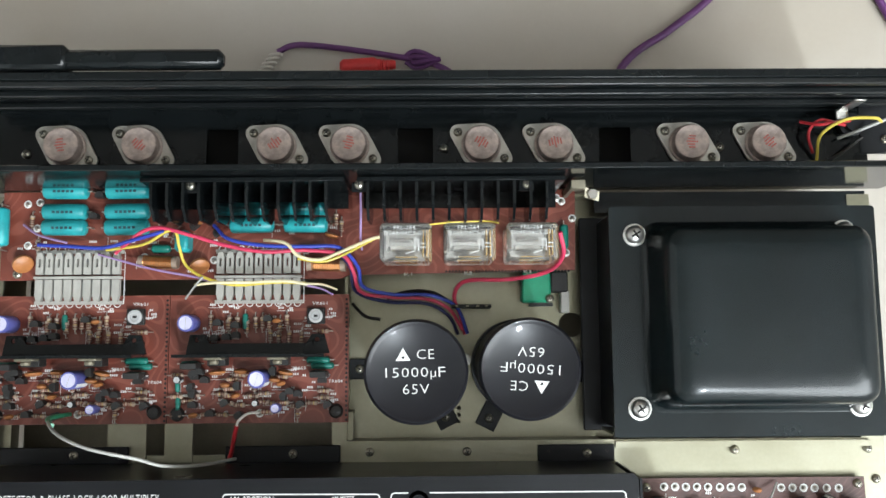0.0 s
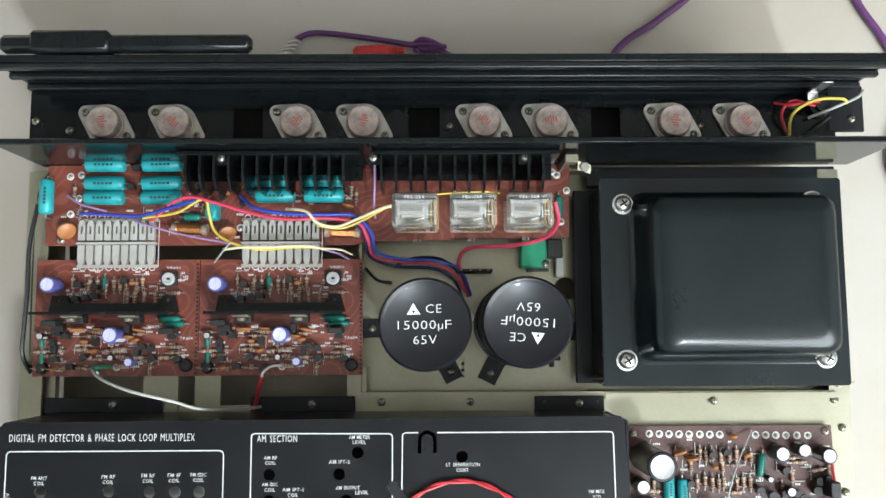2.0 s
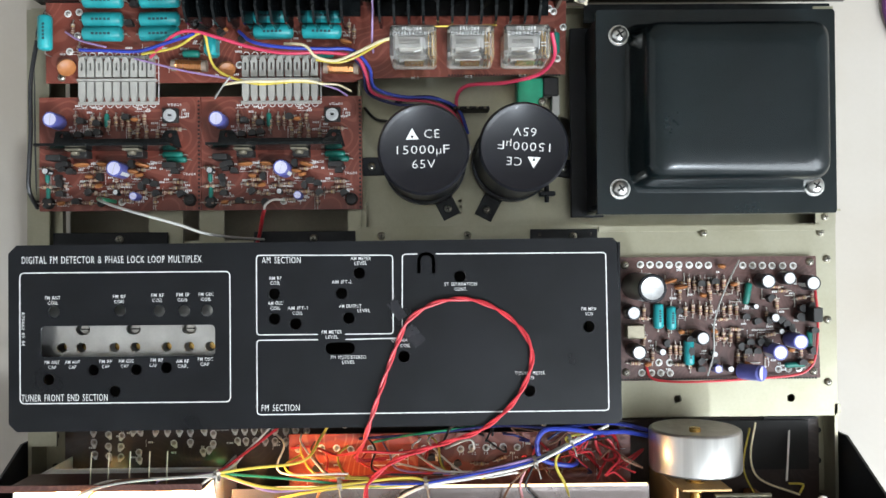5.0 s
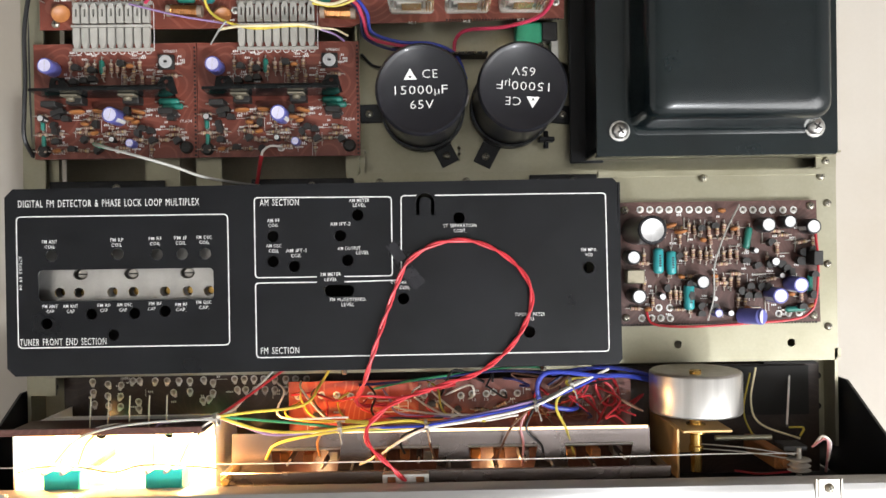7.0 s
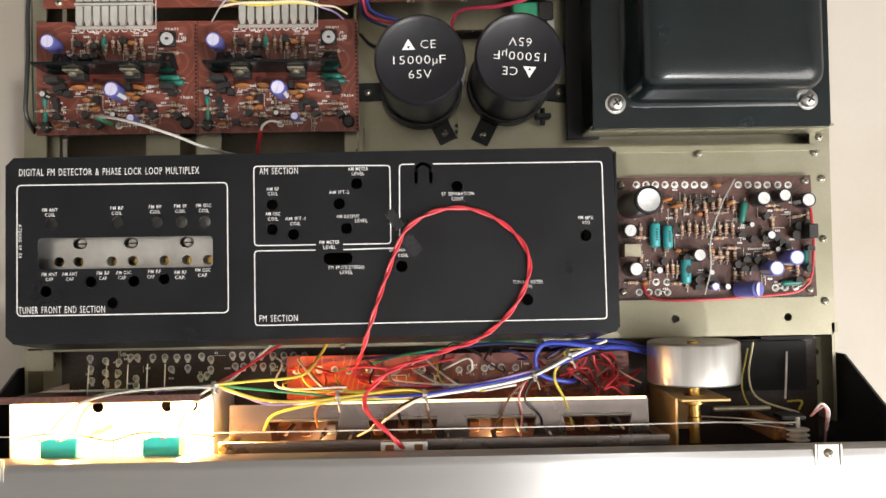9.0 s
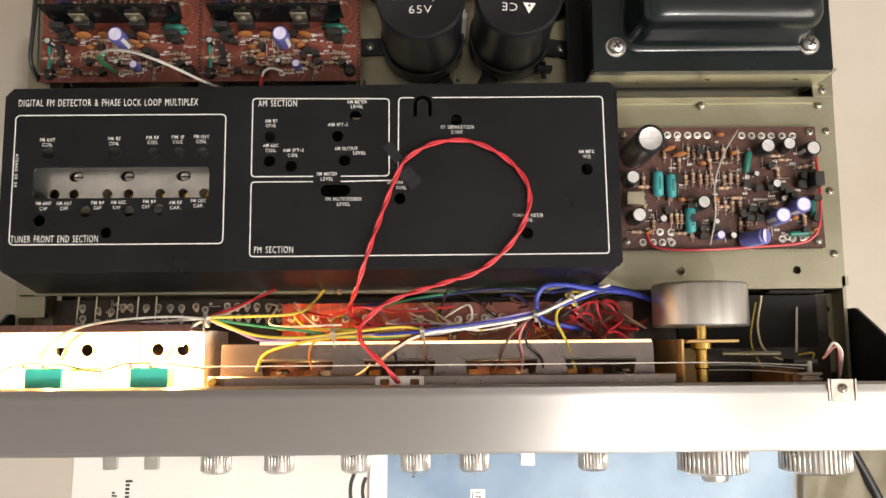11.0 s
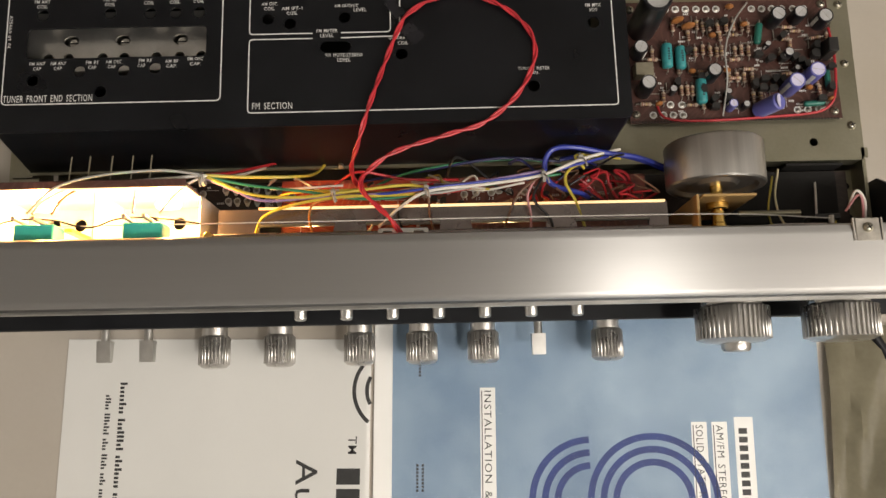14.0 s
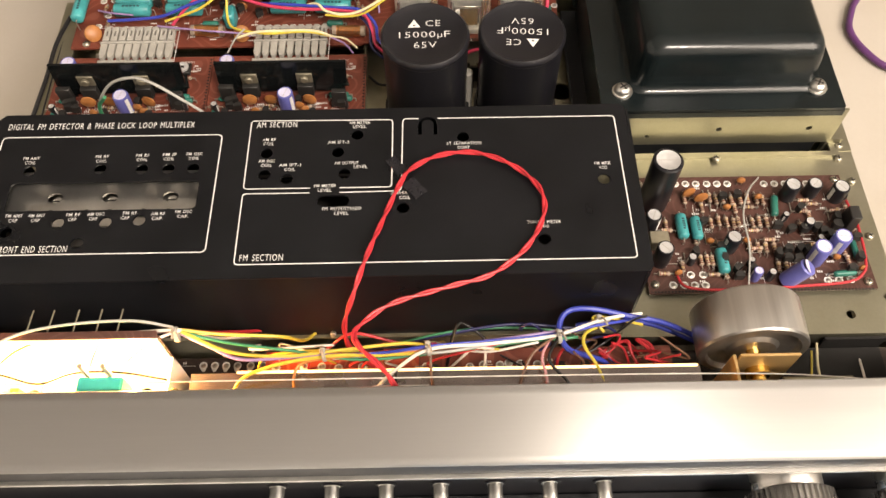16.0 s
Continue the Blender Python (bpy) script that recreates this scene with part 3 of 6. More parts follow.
for x in (-208, -165, -90, -49, 25, 66, 142, 185):
    t = thing("power_transistor", "metal-can power transistor with a faded red stamp on the black heatsink", "transistor", x, 109.5, 81, 0, "output transistors on the heatsink")
    a0 = math.degrees(math.atan2(-7.5, 13))
    pts = [(15 + 4.6 * math.cos(radians(a)), 4.6 * math.sin(radians(a))) for a in range(-60, 61, 20)]
    pts += [(12.8 * math.cos(radians(a)), 12.8 * math.sin(radians(a))) for a in range(65, 116, 10)]
    pts += [(-15 + 4.6 * math.cos(radians(a)), 4.6 * math.sin(radians(a))) for a in range(120, 241, 20)]
    pts += [(12.8 * math.cos(radians(a)), 12.8 * math.sin(radians(a))) for a in range(245, 296, 10)]
    part("flange", Geo().plate(pts, [], 0.4, 2.0, at=pose(0, 0, 0, 0, 0, a0)), "tin", t)
    cg = Geo().lathe([(11.2, 2), (11.0, 3), (10.2, 3.4), (10.0, 8.2), (9.4, 9.2), (8.6, 9.5)], 28)
    part("can", cg, "canface", t)
    st = Geo()
    for k in range(5):
        w = 3.2 - abs(k - 2) * 0.7
        st.box(-w + (k % 2), w, -3.4 + 1.6 * k, -2.5 + 1.6 * k, 9.5, 9.56, at=pose(0, 0, 0, 0, 0, 35 + x))
    part("stamp", st, "red_print", t, "worn red stamped marks")
    for s in (-1, 1):
        q = Vector((15 * s, 0)).to_3d()
        q.rotate(Euler((0, 0, radians(a0))))
        screw(t, q.x, q.y, 2.0, x)

# ---- front panel ----
fp = thing("front_panel", "brushed aluminium front panel with black dial glass, knobs and push buttons", "panel", 0, 0, 0)
bz = Geo()
pr = [(-234.4, 128), (-234.4, 138), (-235.6, 140), (-237.5, 140.6), (-239, 141.2), (-240.2, 141.25), (-266.4, 141.25), (-267.6, 141), (-269.0, 140.2), (-269.5, 139.2), (-269.5, 137.6), (-268, 137), (-258, 137), (-258, 120), (-256, 120), (-256, 128)]
for x in (-292, 292):
    bz.v += [(x, y, z) for y, z in pr]
n = len(pr)
bz.f += [(k, (k + 1) % n, n + (k + 1) % n, n + k) for k in range(n)] + [tuple(reversed(range(n))), tuple(range(n, 2 * n))]
bz.m += [0] * len(bz.f)
part("bezel", bz, "alu", fp, "brushed aluminium top bezel")
part("front_strip", Geo().box(-291.5, 291.5, -269.2, -258.4, 124.6, 136.8, 0.4), "black", fp, "black strip under the bezel edge")
part("trim_line", Geo().box(-292, 292, -271, -266, 122.5, 124.4, 0.3), "steel", fp, "bright lower trim line")
part("shadow_gap", Geo().box(-291, 291, -266, -258.4, 118.2, 122.4), "black", fp)
part("dial_glass", Geo().box(-288, 291, -258.2, -256.4, 40, 120, 0.3), "glass_face", fp, "black glossy dial glass")
part("bottom_lip", Geo().box(-288, 291, -271, -258.3, 38, 43, 0.6), "black", fp, "black frame lip under the dial glass")
part("lower_face", Geo().box(-291, 291, -262, -258.3, 6, 38, 0.5), "alu", fp, "brushed aluminium lower face")
part("inner_frame", Geo().box(-262, 255, -257, -255.5, 12, 122), "black", fp)
for s, x in ((1, 257), (-1, -268)):
    gv = [(x, -256, 14), (x, -256, 138), (x, -233, 138), (x, -192, 64), (x, -192, 14)]
    g = Geo().add(gv + [(x + 1.6, b, c) for _, b, c in gv], [(0, 1, 2, 3, 4), (9, 8, 7, 6, 5)] + [(k, 5 + k, 5 + (k + 1) % 5, (k + 1) % 5) for k in range(5)])
    part("side_gusset", g, "black", fp, "black triangular side bracket")
for x in (208, -244):
    part("screw_tab", Geo().box(x - 6, x + 6, -244, -232.5, 140.4, 141.6, 0.3).box(x - 7.4, x - 6.6, -244, -232.5, 140.6, 141.9).box(x + 6.6, x + 7.4, -244, -232.5, 140.6, 141.9), "tin", fp)
    screw(fp, x, -237.5, 141.6, 30)


def knob(x, z, r, length, ribs, base=-258.3, grip=0.46):
    """A ribbed knob on the face, its axis along the depth."""
    k = part("control_knob", Geo().lathe([(r * 0.8, 0), (r * 0.8, length * grip), (r * 0.78, length * (grip + 0.02))], 40).lathe([(r * 0.86, length * (grip - 0.01)), (r * 0.93, length * (grip + 0.02)), (r * 0.93, length - 2.2), (r * 0.8, length - 0.6), (r * 0.55, length)], 40), "knob", fp, "turned aluminium control knob with fluted grip")
    k.matrix_basis = pose(x / 1000, base / 1000, z / 1000, 90, 0, 0)
    rb = Geo()
    for i in range(ribs):
        rb.box(r * 0.88, r, -r * math.pi / ribs * 0.55, r * math.pi / ribs * 0.55, length * (grip + 0.02), length - 2.0, 0.35, at=pose(0, 0, 0, 0, 0, 360 / ribs * i))
    part("fluting", rb, "knob", k, kind="stuff")
    return k


for x in (-147.5, -106.5, -56.5, -17.5, 21, 98.5):
    knob(x + 0.0, 24, 9.8, 36.6, 26)
knob(158.5, 80, 20.3, 31, 44, grip=0.34)
knob(219, 80, 20.3, 31, 44, grip=0.34)
ik = part("control_knob", Geo().lathe([(8, 0), (8, 3), (7, 4.5)], 30), "knob", fp, "small inner tuning knob")
ik.matrix_basis = pose(0.1605, -0.2892, 0.077, 90, 0, 0)
for k in range(7):
    x = -86.2 + 26.75 * k
    b = part("push_button", Geo().lathe([(4.2, 0), (4.2, 0.8), (3.6, 1.0), (3.6, 11.2), (3.2, 12), (2.4, 12.4)], 24), "steel", fp, "bright round push button")
    b.matrix_basis = pose(x / 1000, -0.2583, 0.0665, 90, 0, 0)
    c = part("collar", Geo().lathe([(5.4, 0), (5.4, 0.4), (4.8, 0.7)], 24), "glass_face", b)
for x in (-213, -186.5, 55.5):
    g = Geo().rod((0, 0, 0), (0, -22, 0), 2.6, 14, 0.4).add([(-4.2, -19, 3.4), (4.2, -19, 3.4), (4.2, -32, 2.0), (-4.2, -32, 2.0), (-4.2, -19, -3.4), (4.2, -19, -3.4), (4.2, -32, -2.0), (-4.2, -32, -2.0)], [(0, 3, 2, 1), (4, 5, 6, 7), (0, 1, 5, 4), (3, 7, 6, 2), (0, 4, 7, 3), (1, 2, 6, 5)])
    part("toggle_lever", g, "steel", fp, "bright flattened toggle lever", x, -258.4, 32 if x < 0 else 26)

# ---- more materials ----
for key, col in (("red", (0.50, 0.03, 0.04)), ("blue", (0.03, 0.05, 0.36)), ("navy", (0.015, 0.018, 0.09)), ("yellow", (0.60, 0.47, 0.07)), ("cream", (0.75, 0.66, 0.42)), ("violet", (0.30, 0.20, 0.38)), ("grey", (0.36, 0.355, 0.33)), ("white_w", (0.72, 0.68, 0.62)), ("black_w", (0.015, 0.015, 0.016)), ("brown", (0.16, 0.08, 0.05)), ("green", (0.03, 0.22, 0.11)), ("orange", (0.55, 0.22, 0.06)), ("pink", (0.55, 0.25, 0.26)), ("rose", (0.54, 0.045, 0.10))):
    M["w_" + key] = mat("wire_" + key.replace("_w", ""), col, 0.36, 0, 0.16, 90, 900, 0.05)
M.update({
    "teal": mat("teal_resistor_lacquer", (0.03, 0.285, 0.30), 0.35, 0, 0.2, 120, 900, 0.08, odd=0.12),
    "teal_dark": mat("green_film_capacitor", (0.015, 0.15, 0.115), 0.35, 0, 0.2, 120, 900, 0.08, odd=0.15),
    "mark": mat("black_stamp", (0.02, 0.05, 0.06), 0.6, 0, 0.2, 300, 900, 0.0),
    "violet_can": mat("violet_capacitor_sleeve", (0.115, 0.12, 0.37), 0.35, 0, 0.12, 100, 900, 0.05, odd=0.08),
    "can_top": mat("pressed_aluminium_top", (0.58, 0.58, 0.58), 0.45, 0.5, 0.12, 200, 900, 0.08),
    "violet_top": mat("pale_violet_top", (0.60, 0.58, 0.74), 0.5, 0.1, 0.12, 200, 900, 0.08),
    "tan": mat("tan_resistor_body", (0.36, 0.275, 0.21), 0.4, 0, 0.2, 200, 900, 0.05, odd=0.3),
    "band": mat("brown_band", (0.16, 0.05, 0.03), 0.45, 0, 0.2, 200, 900, 0.0, odd=0.5),
    "gold": mat("gold_band", (0.45, 0.30, 0.10), 0.4, 0.4, 0.2, 200, 900, 0.0),
    "epoxy": mat("black_epoxy", (0.018, 0.017, 0.016), 0.5, 0, 0.3, 120, 900, 0.08),
    "ceramic": mat("orange_ceramic", (0.36, 0.14, 0.045), 0.4, 0, 0.2, 150, 900, 0.05, odd=0.15),
    "nylon": mat("ivory_nylon", (0.37, 0.355, 0.32), 0.5, 0, 0.12, 90, 900, 0.08),
    "white": mat("white_lamp_housing", (0.86, 0.84, 0.78), 0.6, 0, 0.06, 60, 900, 0.05),
    "copper": mat("enamelled_copper", (0.62, 0.28, 0.10), 0.3, 0.9, 0.15, 200, 900, 0.05),
    "bulb": mat("lit_bulb_glass", (1.0, 0.80, 0.50), 0.3, 0, 0.02, 60, 500, 0.0, emit=40.0),
    "lit_edge": mat("glowing_acrylic_edge", (1.0, 0.66, 0.36), 0.3, 0, 0.3, 30, 500, 0.0, emit=2.4),
    "pale_metal": mat("pale_satin_metal", (0.24, 0.205, 0.195), 0.26, 0.88, 0.15, 40, 900, 0.05),
    "teal_block": mat("turquoise_plastic", (0.02, 0.46, 0.40), 0.4, 0, 0.1, 60, 700, 0.05),
    "paper": mat("white_paper", (0.66, 0.66, 0.635), 0.75, 0, 0.03, 12, 900, 0.05),
    "blue_paper": mat("pale_blue_print", (0.21, 0.29, 0.365), 0.5, 0, 0.16, 14, 600, 0.04, stain=(0.12, 0.19, 0.275)),
    "ink": mat("black_ink", (0.03, 0.03, 0.03), 0.6, 0, 0.2, 200, 900, 0.0),
    "blue_ink": mat("dark_blue_ink", (0.02, 0.04, 0.15), 0.6, 0, 0.15, 100, 900, 0.0),
    "film": mat("clear_film", (0.97, 0.97, 0.97), 0.06, 0, 0.02, 20, 60, 0.35, trans=1.0, ior=1.12),
    "purple": mat("purple_cable_jacket", (0.11, 0.035, 0.135), 0.42, 0, 0.15, 90, 700, 0.05),
    "plug": mat("red_plug_plastic", (0.55, 0.03, 0.03), 0.4, 0, 0.12, 90, 700, 0.05),
    "tape": mat("dark_tape", (0.013, 0.013, 0.016), 0.26, 0, 0.15, 90, 700, 0.05),
    "bag": mat("brownish_plastic_film", (0.22, 0.20, 0.14), 0.14, 0, 0.25, 20, 300, 0.25, trans=0.25, ior=1.2),
    "green_cap": mat("green_moulded_part", (0.03, 0.26, 0.14), 0.35, 0, 0.15, 90, 700, 0.05),
})


# ---- components that the boards share ----
def resistor_mesh(k):
    g = Geo().rod((-5.5, 0, 2.2), (5.5, 0, 2.2), 0.32, 6, m=2)
    g.rod((-5.5, 0, 0), (-5.5, 0, 2.3), 0.32, 6, m=2).rod((5.5, 0, 0), (5.5, 0, 2.3), 0.32, 6, m=2)
    at = pose(-3.4, 0, 2.2, 0, 90, 0)
    g.lathe([(0.7, 0), (1.35, 0.5), (1.35, 1.5), (1.1, 1.9), (1.1, 4.9), (1.35, 5.3), (1.35, 6.3), (0.7, 6.8)], 10, 0, at)
    for i, x in enumerate((0.9, 2.4, 3.4, 4.4)):
        r = 1.4 if i == 0 else 1.16
        g.lathe([(r, x), (r, x + 0.55)], 10, 3 if (i + k) % 4 == 3 else 1, at)
    return g.mesh("resistor", ["tan", "band", "tin", "gold"])


RES = [resistor_mesh(k) for k in range(3)]
CACHE = {}


def can_mesh(r, h, sleeve):
    if (r, h, sleeve) not in CACHE:
        g = Geo().lathe([(r * 0.94, 0.4), (r, 1.2), (r, h - 0.8), (r * 0.93, h - 0.1), (r * 0.78, h)], 22, 0, end=False)
        g.lathe([(r * 0.78, h), (r * 0.75, h - 0.15), (0.2, h - 0.15)], 22, 1, start=False)
        g.box(-0.25, 0.25, -r * 0.7, r * 0.7, h - 0.14, h - 0.08, m=1).box(-r * 0.7, r * 0.7, -0.12, 0.12, h - 0.14, h - 0.075, m=2)
        g.add([(r * 1.005 * math.cos(a), r * 1.005 * math.sin(a), z) for z in (1.5, h - 1.2) for a in (-2.2, -1.95, -1.7)], [(0, 1, 4, 3), (1, 2, 5, 4)], 3)
        CACHE[r, h, sleeve] = g.mesh("electrolytic_capacitor", [sleeve, "violet_top" if sleeve == "violet_can" else "can_top", "tin", "print"])
    return CACHE[r, h, sleeve]


def tube_mesh(length, r, kind, lift=0.6):
    key = (length, r, kind)
    if key not in CACHE:
        z = r + lift
        a = length / 2
        g = Geo().lathe([(r * 0.45, -a), (r * 0.85, -a + 0.6), (r, -a + 1.5), (r, a - 1.5), (r * 0.85, a - 0.6), (r * 0.45, a)], 16, 0, pose(0, 0, z, 0, 90, 0))
        for s in (-1, 1):
            g.rod((s * a * 0.98, 0, z), (s * (a + 2), 0, z), 0.4, 6, m=1).rod((s * (a + 2), 0, 0), (s * (a + 2), 0, z), 0.4, 6, m=1)
        if r > 3:
            for i in range(5):
                g.box(-a * 0.45 + i * a * 0.2, -a * 0.45 + i * a * 0.2 + a * 0.13, -0.5 - r * 0.2, 0.9 - r * 0.2, z + r * 0.955, z + r * 1.01, m=2)
        CACHE[key] = g.mesh("film_resistor", [kind, "tin", "mark"])
    return CACHE[key]


def disc_mesh(r):
    if ("disc", r) not in CACHE:
        g = Geo().lathe([(0.3, -1.5), (r * 0.7, -1.2), (r, -0.4), (r, 0.4), (r * 0.7, 1.2), (0.3, 1.5)], 18, 0, pose(0, 0, r + 2, 90, 0, 0))
        g.rod((-r * 0.5, 0, 0), (-r * 0.5, 0, 3), 0.35, 6, m=1).rod((r * 0.5, 0, 0), (r * 0.5, 0, 3), 0.35, 6, m=1)
        CACHE["disc", r] = g.mesh("ceramic_capacitor", ["ceramic", "tin"])
    return CACHE["disc", r]


def transistor_mesh(h):
    if ("tr", h) not in CACHE:
        g = Geo().plate([(-2.4, -1.6), (2.4, -1.6), (2.4, 0.3), (1.6, 1.6), (0, 2.1), (-1.6, 1.6), (-2.4, 0.3)], [], h - 3.2, h + 1.6)
        for x in (-1.3, 0, 1.3):
            g.rod((x, 0, 0), (x, 0, h - 3), 0.3, 6, m=1)
        CACHE["tr", h] = g.mesh("transistor", ["epoxy", "tin"])
    return CACHE["tr", h]


PAD = Geo().lathe([(2.3, 0.05), (2.3, 0.12), (1.6, 0.14)], 16, 1, end=False).lathe([(1.6, 0.14), (0.9, 0.5), (0.6, 1.4), (0.3, 1.7)], 12, 0, start=False).mesh("solder_pad", ["tin", "print"])

DROP = Geo().plate([(2.2 * math.cos(radians(a)), 2.2 * math.sin(radians(a))) for a in range(-30, 211, 20)] + [(-0.7, -3.6), (0.7, -3.6)], [], 0.04, 0.12, 1).lathe([(1.5, 0.12), (0.9, 0.6), (0.5, 1.5), (0.3, 1.8)], 12, 0, start=False).mesh("solder_pad", ["tin", "print"])


def populate(board, z, resistors=(), cans=(), violets=(), teals=(), discs=(), blacks=(), pads=()):
    for i, (x, y, h, a) in enumerate(resistors):
        part("resistor", RES[i % 3], None, board, "", x, y, z, a + (i * 7) % 5 - 2)
    for x, y, h, r in cans:
        part("electrolytic_capacitor", can_mesh(r, h, "sleeve"), None, board, "black sleeved capacitor with bright top", x, y, z, x * 31)
    for x, y, h, r in violets:
        part("electrolytic_capacitor", can_mesh(r, h, "violet_can"), None, board, "violet sleeved capacitor with pale top", x, y, z, x * 31)
    for x, y, h, length, a, r in teals:
        part("film_resistor", tube_mesh(length, r, "teal" if r > 3 else "teal_dark"), None, board, "", x, y, z, a)
    for x, y, h, r in discs:
        part("ceramic_capacitor", disc_mesh(r), None, board, "orange ceramic capacitor", x, y, z, x * 13 % 30 - 15)
    for x, y, h, a in blacks:
        part("transistor", transistor_mesh(h + 1), None, board, "", x, y, z, a)
    for p in pads:
        part("solder_pad", PAD, None, board, "", p[0], p[1], z)


def marks(board, z, x0, x1, y0, y1, count, seed):
    """Fine white printing, too small to read, as short bars."""
    rnd = random.Random(seed)
    g = Geo()
    for _ in range(count):
        x, y = rnd.uniform(x0, x1), rnd.uniform(y0, y1)
        n = rnd.choice((2, 3, 3, 4))
        for i in range(n):
            g.box(x + i * 1.15, x + i * 1.15 + 0.75, y, y + 1.25, z, z + 0.05)
        if rnd.random() < 0.45:
            w = rnd.uniform(4, 9)
            if rnd.random() < 0.5:
                g.box(x - 1, x - 1 + w, y - 1.2, y - 0.95, z, z + 0.05)
            else:
                g.box(x - 1.6, x - 1.35, y - w / 2, y + w / 2, z, z + 0.05)
    part("fine_print", g, "print", board, "fine white component printing", kind="stuff")


def dots(board, pts, z):
    g = Geo()
    for x, y in pts:
        g.cyl(x, y, z, z + 0.06, 0.75, 8)
    part("perforation", g, "hole", board, "row of snap-off perforations", kind="stuff")


def wire(col, r, pts, group):
    key = "w_" + (col + "_w" if col == "black" else col)
    where = {"output": "over the output board", "front": "in the harness behind the front panel", "input": "soldered to an amplifier board"}[group]
    solid("wire", Geo().sweep(pts, r * (0.72 if group == "output" else 0.78), 8), key, col.replace("_w", "").replace("navy", "dark blue").replace("rose", "rose red") + " insulated wire " + where, "wire", {"output": "output wiring", "front": "front wiring harness", "input": "input leads"}[group])


TB_CANS = [(121.9, -95.2, 43, 8.6), (118.3, -111.5, 13, 4.6), (120.4, -135.6, 17, 4.8), (202.0, -92.5, 14, 4.8), (216.2, -90.7, 12, 4.3), (230.5, -93.9, 13, 4.8), (161.0, -127.4, 14, 4.4), (207.9, -115.4, 10, 2.9), (137.4, -136.5, 8, 2.4), (179.8, -147.4, 9, 2.2)]
TB_VIOLET = [(171.7, -147.2, 10, 2.7), (207.7, -136.4, 17, 4.9), (220.4, -129.9, 17, 4.9)]
TB_TEAL = [(135.7, -114.1, 5, 16, 90, 3.3), (144.0, -115.4, 5, 15, 90, 3.1), (154.9, -137.3, 5, 16, 90, 3.3), (192.7, -100.4, 4, 14, 80, 2.2), (232.3, -130.6, 4, 13, 90, 1.8), (222.7, -145.8, 4, 13, 3, 1.8)]
TB_RES_A = [(155.8, -93.6, 2, 90), (159.4, -95.0, 2, 90), (163.4, -94.3, 2, 90), (168.5, -95.7, 2, 90), (173.7, -95.0, 2, 90), (178.1, -94.4, 2, 90), (186.9, -95.8, 2, 90), (183.2, -95.0, 2, 90), (158.2, -110.0, 2, 90), (162.7, -110.8, 2, 90), (166.7, -111.6, 2, 90), (169.6, -110.6, 2, 90), (177.7, -111.5, 2, 90), (181.7, -110.5, 2, 90), (186.1, -111.3, 2, 90), (153.5, -111.5, 2, 90)]
TB_RES_B = [(172.9, -127.8, 2, 90), (177.6, -128.0, 2, 90), (182.0, -128.2, 2, 90), (186.9, -128.5, 2, 90), (132.3, -139.9, 2, 90), (127.0, -129.7, 2, 80), (147.1, -135.8, 2, 90), (150.0, -136.2, 2, 90), (143.4, -135.8, 2, 90), (121.3, -144.1, 2, 0), (215.5, -98.9, 2, 0), (227.5, -103.5, 2, 8), (177.2, -100.5, 2, 0), (208.1, -103.9, 2, 0), (127.1, -112.1, 2, 90), (207.5, -126.6, 2, 10), (234.6, -103.6, 2, 85), (186.6, -140.9, 2, 90), (191.0, -140.9, 2, 90)]
TB_BLACK = [(197.7, -117.7, 5, 20), (193.0, -130.7, 5, 0), (205.1, -117.1, 5, 90), (216.0, -119.4, 5, 10), (224.2, -115.2, 5, 80), (199.6, -130.8, 5, 45), (191.5, -136.5, 5, 0), (162.8, -93.8, 4, 0), (148.5, -111.1, 4, 30), (155.1, -128.6, 5, 0), (162.0, -147.6, 5, 0), (171.6, -92.5, 4, 0), (187.1, -133.5, 5, 90), (205.1, -132.4, 4, 0), (140.8, -131.3, 4, 90), (197.7, -136.6, 4, 0)]
TB_PADS = [(125.7, -81.7, 0), (131.9, -81.8, 0), (137.9, -81.9, 0), (144.1, -82.0, 0), (150.3, -82.1, 0), (156.9, -82.2, 0), (163.0, -82.3, 0), (169.2, -82.4, 0), (191.2, -82.7, 0), (197.5, -82.8, 0), (203.7, -82.9, 0), (209.9, -83.0, 0), (216.7, -83.1, 0), (223.4, -83.2, 0), (126.0, -150.4, 0), (132.2, -150.5, 0), (138.1, -150.6, 0), (144.1, -150.8, 0), (136.9, -144.0, 0), (143.8, -144.2, 0), (213.3, -149.0, 0), (219.6, -148.8, 0), (226.3, -148.6, 0)]
TB_MISC = [(149.4, -95.9, 6), (121.8, -123.0, 6), (231.4, -113.9, 10), (115.8, -150.0, 0), (235.4, -150.3, 0), (234.0, -80.7, 0), (115.7, -81.9, 0), (187.9, -147.7, 6), (200.5, -148.9, 8)]
TB_LEAD = [(188.0, -79.4, 68.5), (174.2, -97.4, 81.5), (165.7, -117.3, 86.5), (166.6, -135.7, 82.5), (167.3, -152.2, 68.5)]
TB_RED = [(127.9, -144.2, 68.5), (130.8, -152.9, 70.5), (141.7, -155.4, 70.5), (162.1, -155.8, 70.5), (194.4, -154.3, 70.5), (220.8, -152.3, 70.5), (230.7, -148.0, 71.5), (234.6, -138.6, 72.5), (236.1, -116.9, 72.5), (235.8, -97.8, 69.5)]
AB_VIOLET = [(-37.8, 19.4, 14, 4.8), (2.4, -11.5, 17, 5.0), (11.2, -27.9, 9, 2.7)]
